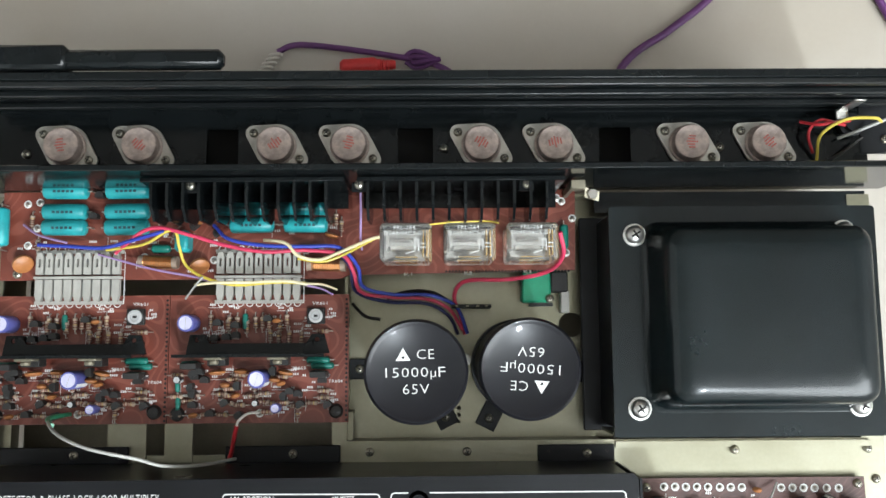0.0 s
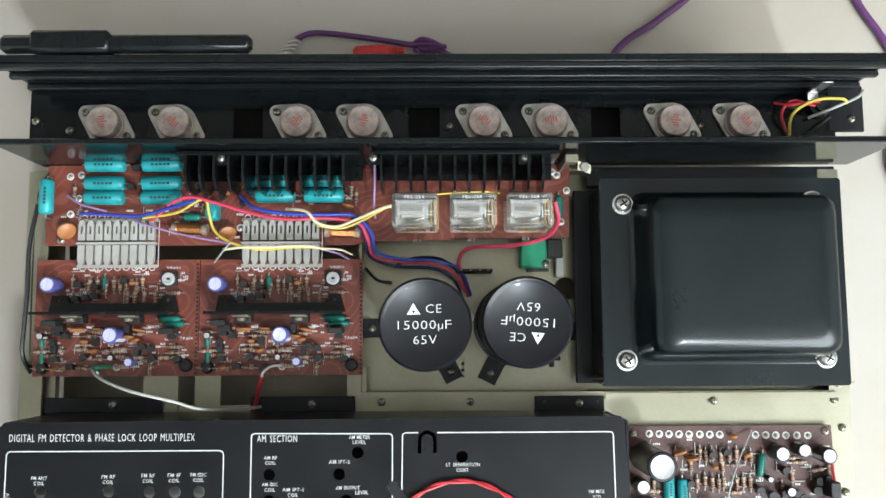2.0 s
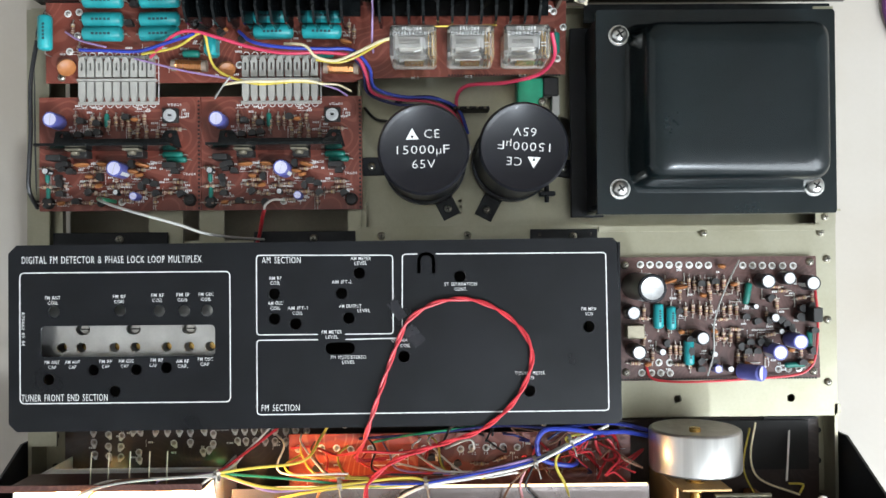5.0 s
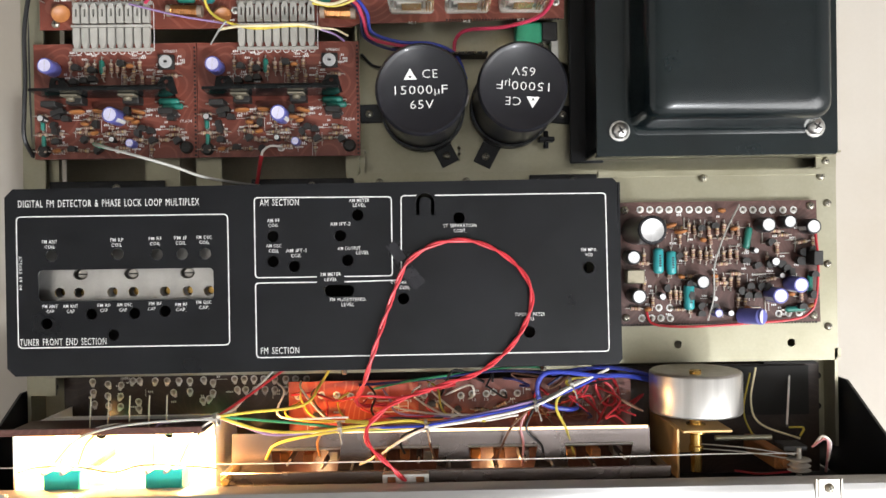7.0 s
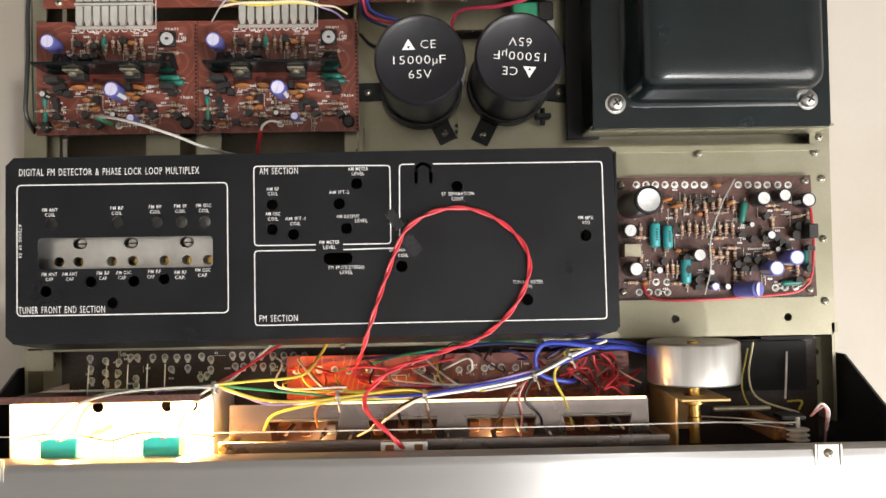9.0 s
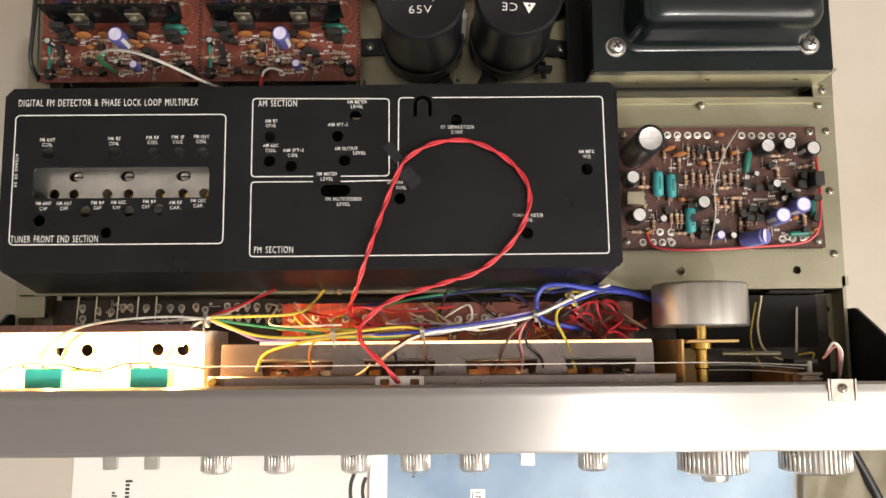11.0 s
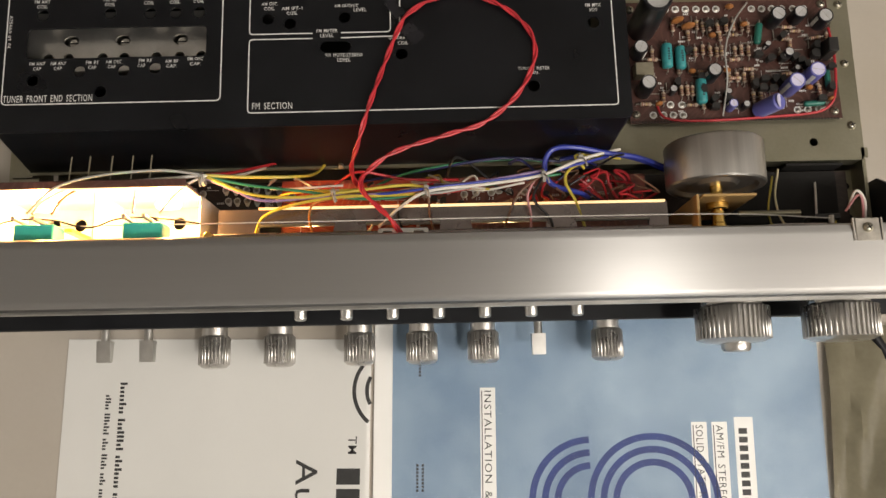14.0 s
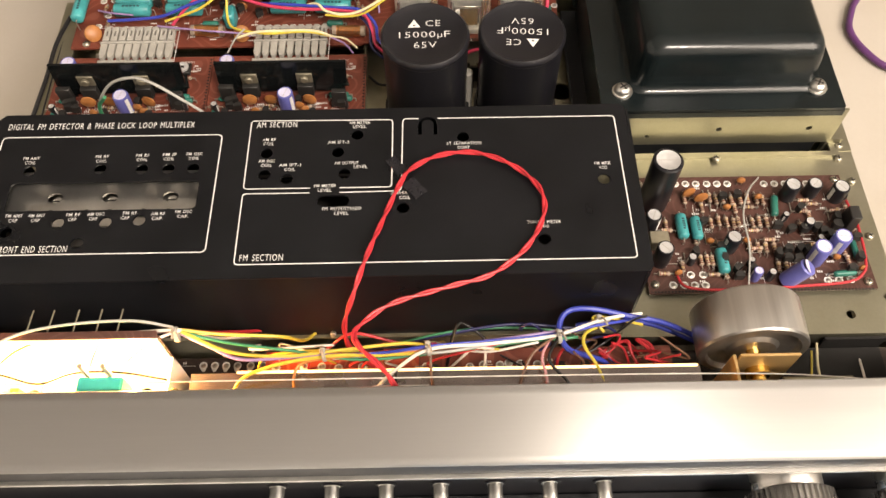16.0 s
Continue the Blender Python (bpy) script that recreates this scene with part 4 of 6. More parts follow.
AB_RES = [(-16.3, 19.7, 3, 90), (-12.0, 19.7, 3, 90), (-1.6, 19.7, 3, 90), (2.2, 19.7, 3, 90), (16.1, 20.8, 3, 90), (-14.0, -12.1, 3, 0), (-15.7, -17.4, 3, 0), (-16.2, -21.1, 3, 0), (-16.7, -25.2, 3, 0), (3.7, -20.0, 3, 0), (3.7, -24.7, 3, 0), (-35.5, -20.8, 3, 0), (-39.0, -23.9, 3, 0), (37.1, -18.7, 3, 0), (37.1, -22.4, 3, 0), (21.9, -27.1, 3, 0), (36.2, 14.6, 3, 0), (-26.9, 20.9, 3, 90)]
AB_TEAL = [(-7.5, 20.3, 3, 9, 90, 1.6), (-38.2, -3.2, 3, 10, 0, 1.5), (34.0, -1.5, 3, 13, 0, 2.0), (36.4, -4.6, 3, 13, 0, 2.0)]
AB_DISC = [(-21.6, -8.0, 6, 4.6), (-8.4, -7.5, 6, 4.0), (16.3, -8.2, 6, 4.4), (9.8, -12.2, 5, 3.4), (10.6, 20.6, 5, 2.4)]
AB_BLACK = [(-22.3, 19.6, 5, 0), (5.9, 21.8, 5, 0), (-31.5, -7.4, 6, 0), (18.8, -18.7, 6, 0), (36.9, -12.4, 7, 0), (-35.0, -8.6, 6, 20), (-26.0, -30.7, 3, 0), (9.1, -7.5, 5, 90), (-28.7, -12.1, 5, 0)]
AB_POST = [(-44.9, -31.3, 2), (44.1, -30.1, 2)]
AB_MISC = [(32.5, 23.2, 2), (-43.7, -11.9, 8), (1.1, -31.1, 1), (-35.5, 9.1, 3), (34.5, 8.9, 3)]
TWIST = [(-23.5, -233.4, 127.0), (-30.6, -224.4, 132.5), (-41.3, -213.8, 133.0), (-44.4, -206.9, 131.0), (-41.4, -199.9, 128.0), (-27.2, -189.0, 127.0), (1.4, -179.5, 126.0), (20.6, -173.0, 125.0), (38.4, -158.1, 125.0), (48.3, -139.1, 125.0), (47.3, -123.2, 125.0), (34.5, -108.6, 125.0), (15.5, -100.0, 125.0), (-3.7, -101.3, 125.0), (-18.2, -109.4, 125.0), (-24.4, -118.9, 125.0), (-32.9, -141.0, 125.0), (-40.5, -163.0, 126.0), (-46.4, -180.7, 122.0), (-51.9, -191.7, 108.0), (-49.1, -198.0, 92.0), (-36.5, -201.2, 74.0)]
PADS_L = [(-227.7, -187.6), (-227.3, -194.4), (-226.8, -202.0), (-217.9, -189.3), (-218.0, -196.9), (-217.7, -203.3), (-209.3, -190.2), (-209.8, -197.3), (-209.9, -203.9), (-201.7, -187.3), (-197.5, -187.4), (-187.3, -187.6), (-179.6, -187.7), (-172.0, -187.8), (-164.9, -188.0), (-164.9, -194.8), (-156.0, -187.4), (-150.0, -189.3), (-150.1, -195.9), (-156.7, -200.8), (-152.5, -199.6), (-198.3, -201.0), (-198.1, -205.6), (-175.6, -195.4)]
PADS_R = [(-136.0, -187.2), (-129.7, -187.3), (-123.4, -187.4), (-117.1, -187.5), (-109.9, -187.7), (-102.8, -187.8), (-96.5, -187.9), (-89.3, -188.1), (-134.3, -194.2), (-128.9, -194.3), (-122.6, -194.4), (-116.3, -194.5), (-110.0, -194.6), (-102.8, -194.8)]
PADS_RED = [(-92.1, -196.2), (-77.5, -195.7), (-68.0, -195.9), (-59.1, -196.8), (-46.6, -196.3), (-12.8, -196.9), (17.5, -196.4), (26.5, -196.6), (31.1, -195.6), (37.2, -196.1), (46.2, -196.6), (10.4, -197.4), (-4.0, -202.5), (6.6, -208.0)]

# ---- wiring ----
wire("rose", 1.5, [(-182.3, 50.9, 72.0), (-173.7, 54.9, 80.0), (-163.2, 60.8, 86.0), (-152.3, 62.9, 88.0), (-135.1, 58.6, 88.0), (-115.8, 53.0, 86.0), (-95.1, 49.5, 86.0), (-72.6, 50.4, 84.0), (-53.1, 47.9, 82.0), (-47.1, 39.0, 78.0), (-43.3, 28.0, 72.0), (-27.9, 25.5, 62.0), (-7.4, 24.5, 58.0), (6.4, 18.8, 56.0), (14.4, 6.5, 54.0)], "output")
wire("blue", 1.5, [(-226.6, 55.7, 72.0), (-208.1, 54.6, 74.0), (-187.6, 53.2, 78.0), (-169.6, 56.3, 84.0), (-149.9, 61.1, 88.0)], "output")
wire("blue", 1.5, [(-126.0, 65.8, 76.0), (-115.3, 56.9, 84.0), (-95.1, 53.0, 86.0), (-72.6, 52.5, 84.0), (-54.8, 52.1, 82.0), (-44.6, 41.7, 79.0), (-41.8, 30.6, 74.0), (-25.3, 26.8, 64.0), (-4.5, 26.4, 60.0), (10.7, 19.8, 57.0), (17.3, 4.3, 54.0)], "output")
wire("navy", 1.4, [(-56.8, 51.1, 80.0), (-48.6, 40.9, 77.0), (-46.3, 28.3, 70.0), (-29.8, 22.9, 60.0), (-6.4, 21.8, 55.0), (6.4, 14.7, 52.0), (11.9, 3.8, 50.0)], "output")
wire("yellow", 1.2, [(-186.9, 52.4, 74.0), (-163.3, 54.5, 82.0), (-148.8, 60.8, 88.0), (-144.3, 60.8, 86.0), (-144.0, 53.1, 80.0), (-140.9, 43.5, 78.0), (-130.8, 36.5, 80.0), (-112.9, 31.6, 82.0), (-90.1, 32.9, 82.0), (-73.6, 32.7, 78.0)], "output")
wire("cream", 1.2, [(-135.4, 32.2, 78.0), (-122.3, 33.0, 82.0), (-104.8, 32.9, 83.0), (-84.2, 33.6, 82.0), (-72.6, 32.0, 78.0)], "output")
wire("cream", 1.3, [(-97.0, 56.8, 80.0), (-83.8, 54.3, 86.0), (-76.8, 47.3, 86.0), (-65.5, 45.0, 85.0), (-53.9, 49.3, 84.0), (-37.6, 55.3, 90.0), (-31.6, 56.6, 92.0)], "output")
wire("yellow", 1.1, [(-77.1, 45.9, 84.0), (-63.2, 44.1, 84.0), (-51.2, 48.4, 83.0), (-35.2, 55.6, 90.0), (-31.7, 56.3, 90.0)], "output")
wire("violet", 0.9, [(-236.1, 67.6, 70.0), (-225.3, 61.1, 74.0), (-208.4, 56.4, 76.0)], "output")
wire("violet", 0.9, [(-192.2, 50.2, 72.0), (-160.0, 41.3, 76.0), (-134.8, 36.4, 78.0), (-126.7, 33.6, 78.0)], "output")
wire("grey", 0.8, [(-142.1, 24.8, 72.0), (-135.6, 30.2, 80.0), (-130.0, 36.2, 82.0)], "output")
wire("violet", 0.9, [(-41.0, 86.0, 104.0), (-41.3, 72.4, 96.0), (-42.4, 57.0, 86.0), (-42.1, 51.0, 80.0)], "output")
wire("cream", 0.9, [(-73.6, 32.4, 78.0), (-64.1, 31.9, 76.0), (-57.0, 29.4, 70.0)], "output")
wire("violet", 0.9, [(-73.6, 31.7, 78.0), (-65.0, 29.6, 74.0), (-59.7, 26.8, 68.0)], "output")
wire("rose", 1.7, [(65.8, 57.7, 100.0), (68.7, 46.0, 90.0), (61.4, 38.3, 76.0), (41.4, 35.0, 66.0), (20.2, 35.1, 60.0), (12.3, 32.3, 56.0), (9.8, 24.6, 53.0), (13.8, 13.7, 51.0), (16.0, 3.8, 50.0)], "output")
wire("yellow", 0.7, [(-4.3, 62.7, 96.0), (6.0, 64.5, 90.0), (26.8, 65.6, 88.0), (33.1, 63.3, 96.0)], "output")
wire("black", 1.6, [(-30.2, 25.2, 52.0), (-17.4, 29.1, 50.0), (-2.7, 28.4, 49.0), (12.1, 19.5, 48.0)], "output")
wire("black", 1.3, [(-50.6, 22.5, 50.0), (-43.2, 15.1, 50.0), (-33.9, 13.0, 52.0)], "output")
wire("black", 1.0, [(-247.6, 86.6, 66.0), (-257.8, 69.2, 62.0), (-259.1, 29.1, 62.0), (-258.3, -28.2, 62.0), (-256.4, -63.7, 60.0)], "output")
wire("grey", 1.1, [(-206.1, -39.2, 68.0), (-206.1, -39.2, 93.3), (-190.5, -44.1, 119.3), (-172.6, -49.3, 130.8), (-160.4, -52.9, 129.2), (-148.5, -56.7, 122.1), (-136.9, -61.1, 115.5), (-124.0, -63.2, 98.0), (-112.0, -63.8, 72.0)], "input")
solid("wire_sleeve", Geo().sweep([(-206.1, -39.2, 68.0), (-206.1, -39.2, 93.3), (-198.3, -41.7, 106.3)], 1.25, 8), "w_green", "green sleeve on the grey input lead", "sleeve")
wire("white_w", 1.0, [(-99.9, -39.0, 67.0), (-105.5, -39.2, 74.0), (-109.5, -42.6, 78.0), (-111.2, -46.8, 76.0)], "input")
wire("red", 1.6, [(-110.7, -45.4, 77.0), (-112.6, -51.3, 74.0), (-115.7, -59.7, 66.0), (-118.2, -65.8, 62.0)], "input")
wire("white_w", 1.0, [(-212.1, -219.7, 133.0), (-210.0, -211.0, 126.0), (-194.8, -201.9, 121.0), (-169.8, -200.1, 120.0), (-128.1, -197.2, 119.0), (-118.3, -190.8, 95.0), (-106.4, -179.0, 70.0)], "front")
wire("brown", 0.9, [(-202.3, -219.9, 133.0), (-199.9, -208.5, 124.0), (-185.3, -200.8, 121.0), (-157.1, -199.7, 120.0), (-128.1, -197.5, 119.0)], "front")
wire("white_w", 0.9, [(-147.2, -220.3, 132.0), (-143.3, -209.6, 124.0), (-136.2, -201.8, 121.0), (-127.5, -197.2, 119.0)], "front")
wire("violet", 0.9, [(-161.1, -220.0, 132.0), (-162.8, -210.4, 126.0), (-162.2, -201.1, 122.0), (-150.8, -199.5, 120.0), (-128.4, -197.1, 118.0)], "front")
wire("yellow", 1.1, [(-128.1, -197.2, 119.0), (-111.2, -196.5, 112.0), (-83.3, -194.7, 104.0), (-76.1, -186.3, 80.0), (-70.7, -177.6, 72.0)], "front")
wire("red", 1.1, [(-128.4, -196.7, 118.0), (-117.2, -190.1, 100.0), (-99.9, -178.4, 76.0)], "front")
wire("green", 1.0, [(-127.8, -198.0, 118.0), (-104.8, -201.5, 112.0), (-75.9, -205.0, 110.0), (-43.5, -209.3, 108.0), (-4.0, -206.1, 108.0), (36.0, -199.7, 104.0), (63.8, -194.1, 96.0)], "front")
wire("violet", 1.1, [(-127.8, -198.7, 118.0), (-113.9, -204.6, 115.0), (-98.4, -210.0, 112.0), (-69.3, -208.2, 111.0), (-36.8, -207.1, 110.0), (-8.9, -204.9, 112.0), (25.7, -199.8, 108.0), (52.7, -194.3, 104.0)], "front")
wire("yellow", 1.1, [(-127.5, -198.2, 119.0), (-104.4, -206.9, 114.0), (-78.9, -208.5, 112.0), (-56.2, -206.3, 112.0), (-23.6, -203.0, 112.0), (-8.9, -205.1, 113.0)], "front")
wire("yellow", 1.1, [(-106.0, -226.9, 100.0), (-99.7, -217.4, 106.0), (-82.6, -212.0, 110.0), (-57.9, -208.4, 111.0), (-36.8, -208.0, 110.0), (-17.2, -207.4, 110.0)], "front")
wire("blue", 1.0, [(-59.9, -208.0, 108.0), (-30.2, -207.0, 111.0), (-10.5, -205.5, 114.0), (19.0, -201.6, 110.0), (50.9, -196.5, 105.0), (73.5, -189.7, 100.0), (92.0, -183.3, 92.0)], "front")
wire("white_w", 1.1, [(-37.4, -224.0, 104.0), (-25.4, -214.8, 110.0), (-9.9, -207.1, 114.0), (18.9, -203.4, 111.0), (50.8, -197.6, 106.0), (76.9, -186.4, 100.0), (99.3, -178.6, 90.0)], "front")
wire("grey", 1.0, [(-56.7, -208.2, 107.0), (-27.0, -206.8, 109.0), (-4.0, -207.0, 110.0), (25.8, -200.9, 107.0), (52.8, -195.5, 103.0), (81.2, -184.4, 95.0)], "front")
wire("brown", 1.0, [(-76.6, -208.0, 106.0), (-43.5, -207.3, 108.0), (-10.6, -205.5, 109.0), (22.5, -200.4, 106.0), (53.2, -194.0, 100.0)], "front")
wire("orange", 0.9, [(-74.4, -225.8, 100.0), (-75.0, -216.3, 106.0), (-69.8, -210.1, 108.0), (-50.0, -208.0, 109.0), (-13.8, -206.3, 111.0)], "front")
wire("yellow", 1.1, [(76.4, -227.6, 98.0), (71.4, -212.0, 100.0), (65.9, -200.2, 100.0), (68.7, -192.2, 98.0), (81.7, -184.8, 92.0)], "front")
wire("yellow", 1.0, [(100.3, -182.7, 85.0), (81.4, -182.9, 94.0), (72.2, -184.5, 98.0), (77.6, -191.1, 95.0)], "front")
wire("blue", 1.9, [(129.3, -188.0, 80.0), (110.0, -183.1, 88.0), (91.6, -182.0, 94.0), (72.4, -179.0, 97.0), (60.0, -179.9, 96.0), (55.4, -188.2, 94.0), (59.2, -198.7, 92.0), (75.1, -203.1, 88.0), (81.6, -203.9, 80.0)], "front")
wire("blue", 1.6, [(132.0, -186.9, 70.0), (108.8, -180.2, 78.0), (86.6, -179.1, 84.0), (65.7, -182.1, 84.0)], "front")
wire("red", 1.2, [(77.4, -190.5, 75.0), (86.6, -198.2, 72.0), (96.1, -207.9, 68.0), (104.3, -219.9, 62.0)], "front")
wire("red", 1.2, [(85.0, -189.3, 72.0), (93.2, -187.9, 76.0), (95.0, -194.4, 75.0), (100.8, -203.8, 72.0), (106.9, -202.1, 72.0), (104.1, -192.6, 76.0), (98.5, -187.3, 76.0), (106.4, -188.6, 72.0), (111.1, -199.6, 66.0)], "front")
wire("red", 1.0, [(-96.3, -195.4, 68.0), (-80.9, -193.1, 76.0), (-65.7, -195.9, 86.0), (-49.1, -191.0, 98.0), (-24.3, -193.4, 90.0), (6.9, -189.6, 72.0)], "front")
wire("black", 1.1, [(24.7, -188.5, 70.0), (10.3, -179.9, 80.0), (3.3, -181.3, 82.0), (-2.1, -197.5, 66.0)], "front")
wire("green", 1.0, [(-46.7, -193.1, 66.0), (-24.8, -186.7, 76.0), (10.3, -181.6, 80.0), (45.9, -178.8, 74.0), (67.7, -181.1, 70.0)], "front")
wire("navy", 1.1, [(-53.5, -189.5, 70.0), (-10.7, -185.0, 78.0), (31.2, -180.0, 82.0), (66.3, -182.0, 80.0)], "front")
wire("white_w", 0.9, [(10.5, -202.2, 60.0), (18.1, -196.9, 72.0), (15.5, -189.0, 78.0), (-0.3, -197.5, 66.0)], "front")
wire("brown", 0.9, [(29.2, -233.6, 97.0), (32.3, -222.1, 104.0), (38.8, -208.2, 108.0), (50.9, -197.8, 105.0)], "front")
wire("pink", 0.9, [(45.4, -233.9, 97.0), (45.6, -219.1, 104.0), (43.9, -208.7, 106.0), (49.3, -197.6, 104.0)], "front")
wire("black", 1.0, [(57.9, -230.8, 97.0), (56.5, -221.3, 102.0), (47.2, -210.4, 106.0), (52.7, -197.7, 104.0)], "front")
wire("brown", 0.9, [(-6.1, -229.5, 97.0), (-9.2, -219.6, 104.0), (-10.0, -208.6, 110.0)], "front")
wire("black", 0.9, [(-24.5, -225.8, 97.0), (-26.8, -217.6, 104.0), (-23.9, -211.9, 108.0), (-10.6, -206.5, 112.0)], "front")
wire("cream", 0.9, [(-54.8, -233.6, 97.0), (-44.1, -227.2, 104.0), (-40.6, -223.5, 106.0)], "front")
wire("cream", 0.9, [(200.6, -184.0, 60.0), (194.9, -204.7, 66.0), (202.7, -220.0, 62.0), (224.5, -227.8, 70.0)], "front")
wire("yellow", 0.8, [(197.6, -187.8, 58.0), (192.6, -212.9, 60.0), (200.5, -232.6, 62.0)], "front")
wire("white_w", 0.9, [(226.9, -185.6, 50.0), (221.4, -206.2, 60.0), (216.1, -218.8, 70.0)], "front")
wire("pink", 0.9, [(212.7, -222.3, 112.0), (215.7, -215.9, 120.0), (219.1, -219.6, 118.0), (226.2, -240.2, 100.0)], "front")
wire("white_w", 0.9, [(214.3, -220.7, 112.0), (214.1, -213.8, 122.0), (220.5, -218.9, 118.0), (223.6, -231.6, 108.0)], "front")
wire("yellow", 0.9, [(217.5, -220.6, 70.0), (223.8, -219.6, 76.0), (222.8, -225.2, 74.0)], "front")
wire("red", 0.9, [(182.7, -247.3, 70.0), (200.4, -250.8, 66.0), (224.7, -251.3, 60.0)], "front")

rn = random.Random(77)
for k in range(26):
    x, y, z = rn.uniform(28, 112), rn.uniform(-212, -188), rn.uniform(68, 74)
    pts = [(x, y, z)]
    for q in range(rn.choice((2, 3, 4))):
        x, y, z = x + rn.uniform(-14, 14), y + rn.uniform(-9, 9), min(98, max(68, z + rn.uniform(-6, 14)))
        pts.append((x, max(-216, min(-184, y)), z))
    wire(rn.choice(("red", "brown", "black", "red", "green", "red", "brown", "navy", "black")), rn.choice((0.7, 0.8, 1.0)), pts, "front")
for k in range(16):
    x, y = rn.uniform(-110, 20), rn.uniform(-200, -186)
    wire(rn.choice(("yellow", "brown", "red", "white_w", "violet", "black")), 0.8, [(x, y, 68), (x + rn.uniform(-8, 8), y - 3, 84), (x + rn.uniform(6, 22), -203 + rn.uniform(-3, 3), 104), (x + rn.uniform(30, 50), -204 + rn.uniform(-2, 3), 108)], "front")
for x, y, z in ((-130, -199, 118), (-61, -207, 110), (-11, -206, 113), (53, -197, 104), (75, -186, 97)):
    ct = solid("cable_tie", Geo().lathe([(3.4, -0.9), (3.75, -0.9), (3.75, 0.9), (3.4, 0.9), (3.4, -0.9)], 18, 0, pose(x, y, z, 0, 90, 12), False, False).box(x - 1.3, x + 1.3, y - 1.5, y + 1.5, z + 3.1, z + 5.0, 0.4).sweep([(x, y, z + 4), (x + 1, y - 3, z + 9), (x + 2, y - 7, z + 11)], 0.5, 6), "nylon", "pale nylon cable tie round the wiring harness", "cable tie", "cable ties")

wire("black", 1.8, [(-254, 62, 70), (-257, 35, 72), (-257.5, 6, 71), (-259, -16, 70), (-260, -32, 68), (-257, -45, 60)], "input")

# ---- amplifier boards ----
ab = thing("amplifier_board", "red-brown amplifier board crowded with components and a black heat plate", "circuit board", -101.5, -8.5, 65, 0, "amplifier boards")
part("board", Geo().plate([(-50.8, -36.5), (50.8, -36.5), (50.8, 35.5), (-50.8, 35.5)], [circle(-15, 3, 1), circle(15, 3, 1)], 0, 1.5), "pcb", ab)
for x, y in ((-43, -30), (43, -30), (-43, 28), (43, 28)):
    part("standoff", Geo().box(x - 3, x + 3, y - 4, y + 4, -18, 0), "hole", ab)
populate(ab, 1.5, AB_RES, [(-43.7, -11.9, 8, 2.2)], AB_VIOLET, AB_TEAL, AB_DISC, AB_BLACK)
for x, y, h in AB_POST:
    part("mounting_post", Geo().lathe([(4, 0), (4, 1.5), (3, 3), (1.5, 3.4)], 16).box(-2.5, 2.5, -0.4, 0.4, 3.2, 3.6), "epoxy", ab, "", x, y, 1.5)
hp = [(-39, 6), (34, 6), (40, 14), (41, 32), (-40, 32), (-41, 14)]
part("heat_plate", Geo().plate([(x, z) for x, z in hp], [], -0.8, 0.8, at=pose(0, 1.5, 0, 90, 0, 0)), "anod", ab, "upright black heat plate")
part("plate_ledge", Geo().plate([(-39, 2.3), (41, 2.3), (38, 13), (31, 13), (28, 8), (-26, 8), (-29, 13), (-37, 13)], [circle(-33, 10, 1.4, 10), circle(34, 10, 1.4, 10)], 8, 9.4), "anod", ab, "black turned-over foot of the heat plate")
for x in (-20.5, 14):
    q = part("power_device", Geo().box(x - 5, x + 5, -4.2, 0.4, 6, 15, 0.4), "epoxy", ab, "tab-mounted transistor")
    part("tab", Geo().box(x - 5, x + 5, -0.9, 0.5, 15, 23, 0.3).rod((x, -1, 19.5), (x, -3.4, 19.5), 2.6, 14, 0.6), "pan", q, "metal tab with screw")
    part("pin", Geo().box(x - 3, x - 2.2, -2.5, -2, 0, 6).box(x - 0.4, x + 0.4, -2.5, -2, 0, 6).box(x + 2.2, x + 3, -2.5, -2, 0, 6), "tin", q)
for x in (-35.5, 34.5):
    part("plate_foot", Geo().box(x - 3, x + 3, 2, 9, 1.5, 3).rod((x, 6, 3), (x, 6, 4.6), 2, 12), "anod", ab)
part("driver_transistor", Geo().box(-40, -31, -6, -2.5, 6, 17, 0.4), "epoxy", ab)
part("driver_transistor", Geo().box(31, 40, -11, -7.5, 6, 17, 0.4), "epoxy", ab)
part("trimmer", Geo().box(-5, 5, -4.5, 4.5, 0, 3, 0.4).lathe([(4, 3), (4, 4.2), (2.6, 4.4), (2.2, 3.6), (0.4, 3.6)], 18, 1).box(-1, 1, -0.6, 0.6, 3.6, 4.5, m=0), ["epoxy", "can_top"], ab, "round trimmer resistor", 32.5, 23.2, 1.5)
part("solder_pad", PAD, None, ab, "", 1.1, -31.1, 1.5)
rf = random.Random(31)
spots = [(-44 + 8.4 * i + rf.uniform(-1.5, 1.5), -31 + 5.2 * j + rf.uniform(-1, 1)) for i in range(11) for j in range(5)]
rf.shuffle(spots)
populate(ab, 1.5, [(x, y, 2, rf.choice((0, 0, 90))) for x, y in spots[:17]], [(x, y, 7, 1.9) for x, y in spots[17:19]], (), [(x, y, 3, 8, rf.choice((0, 90)), 1.4) for x, y in spots[19:21]], [(x, y, 4, 2.6) for x, y in spots[21:25]], [(x, y, 4, rf.choice((0, 90, 30))) for x, y in spots[25:37]])
spots = [(-30 + 6 * i + rf.uniform(-1, 1), 12 + 6 * j + rf.uniform(-1, 1)) for i in range(10) for j in range(2)]
rf.shuffle(spots)
populate(ab, 1.5, [(x, y, 2, 90) for x, y in spots[:8]], blacks=[(x, y, 4, 0) for x, y in spots[8:13]])
marks(ab, 1.56, -46, 42, -33, -6, 70, 3)
marks(ab, 1.56, -34, 44, 8, 30, 34, 4)
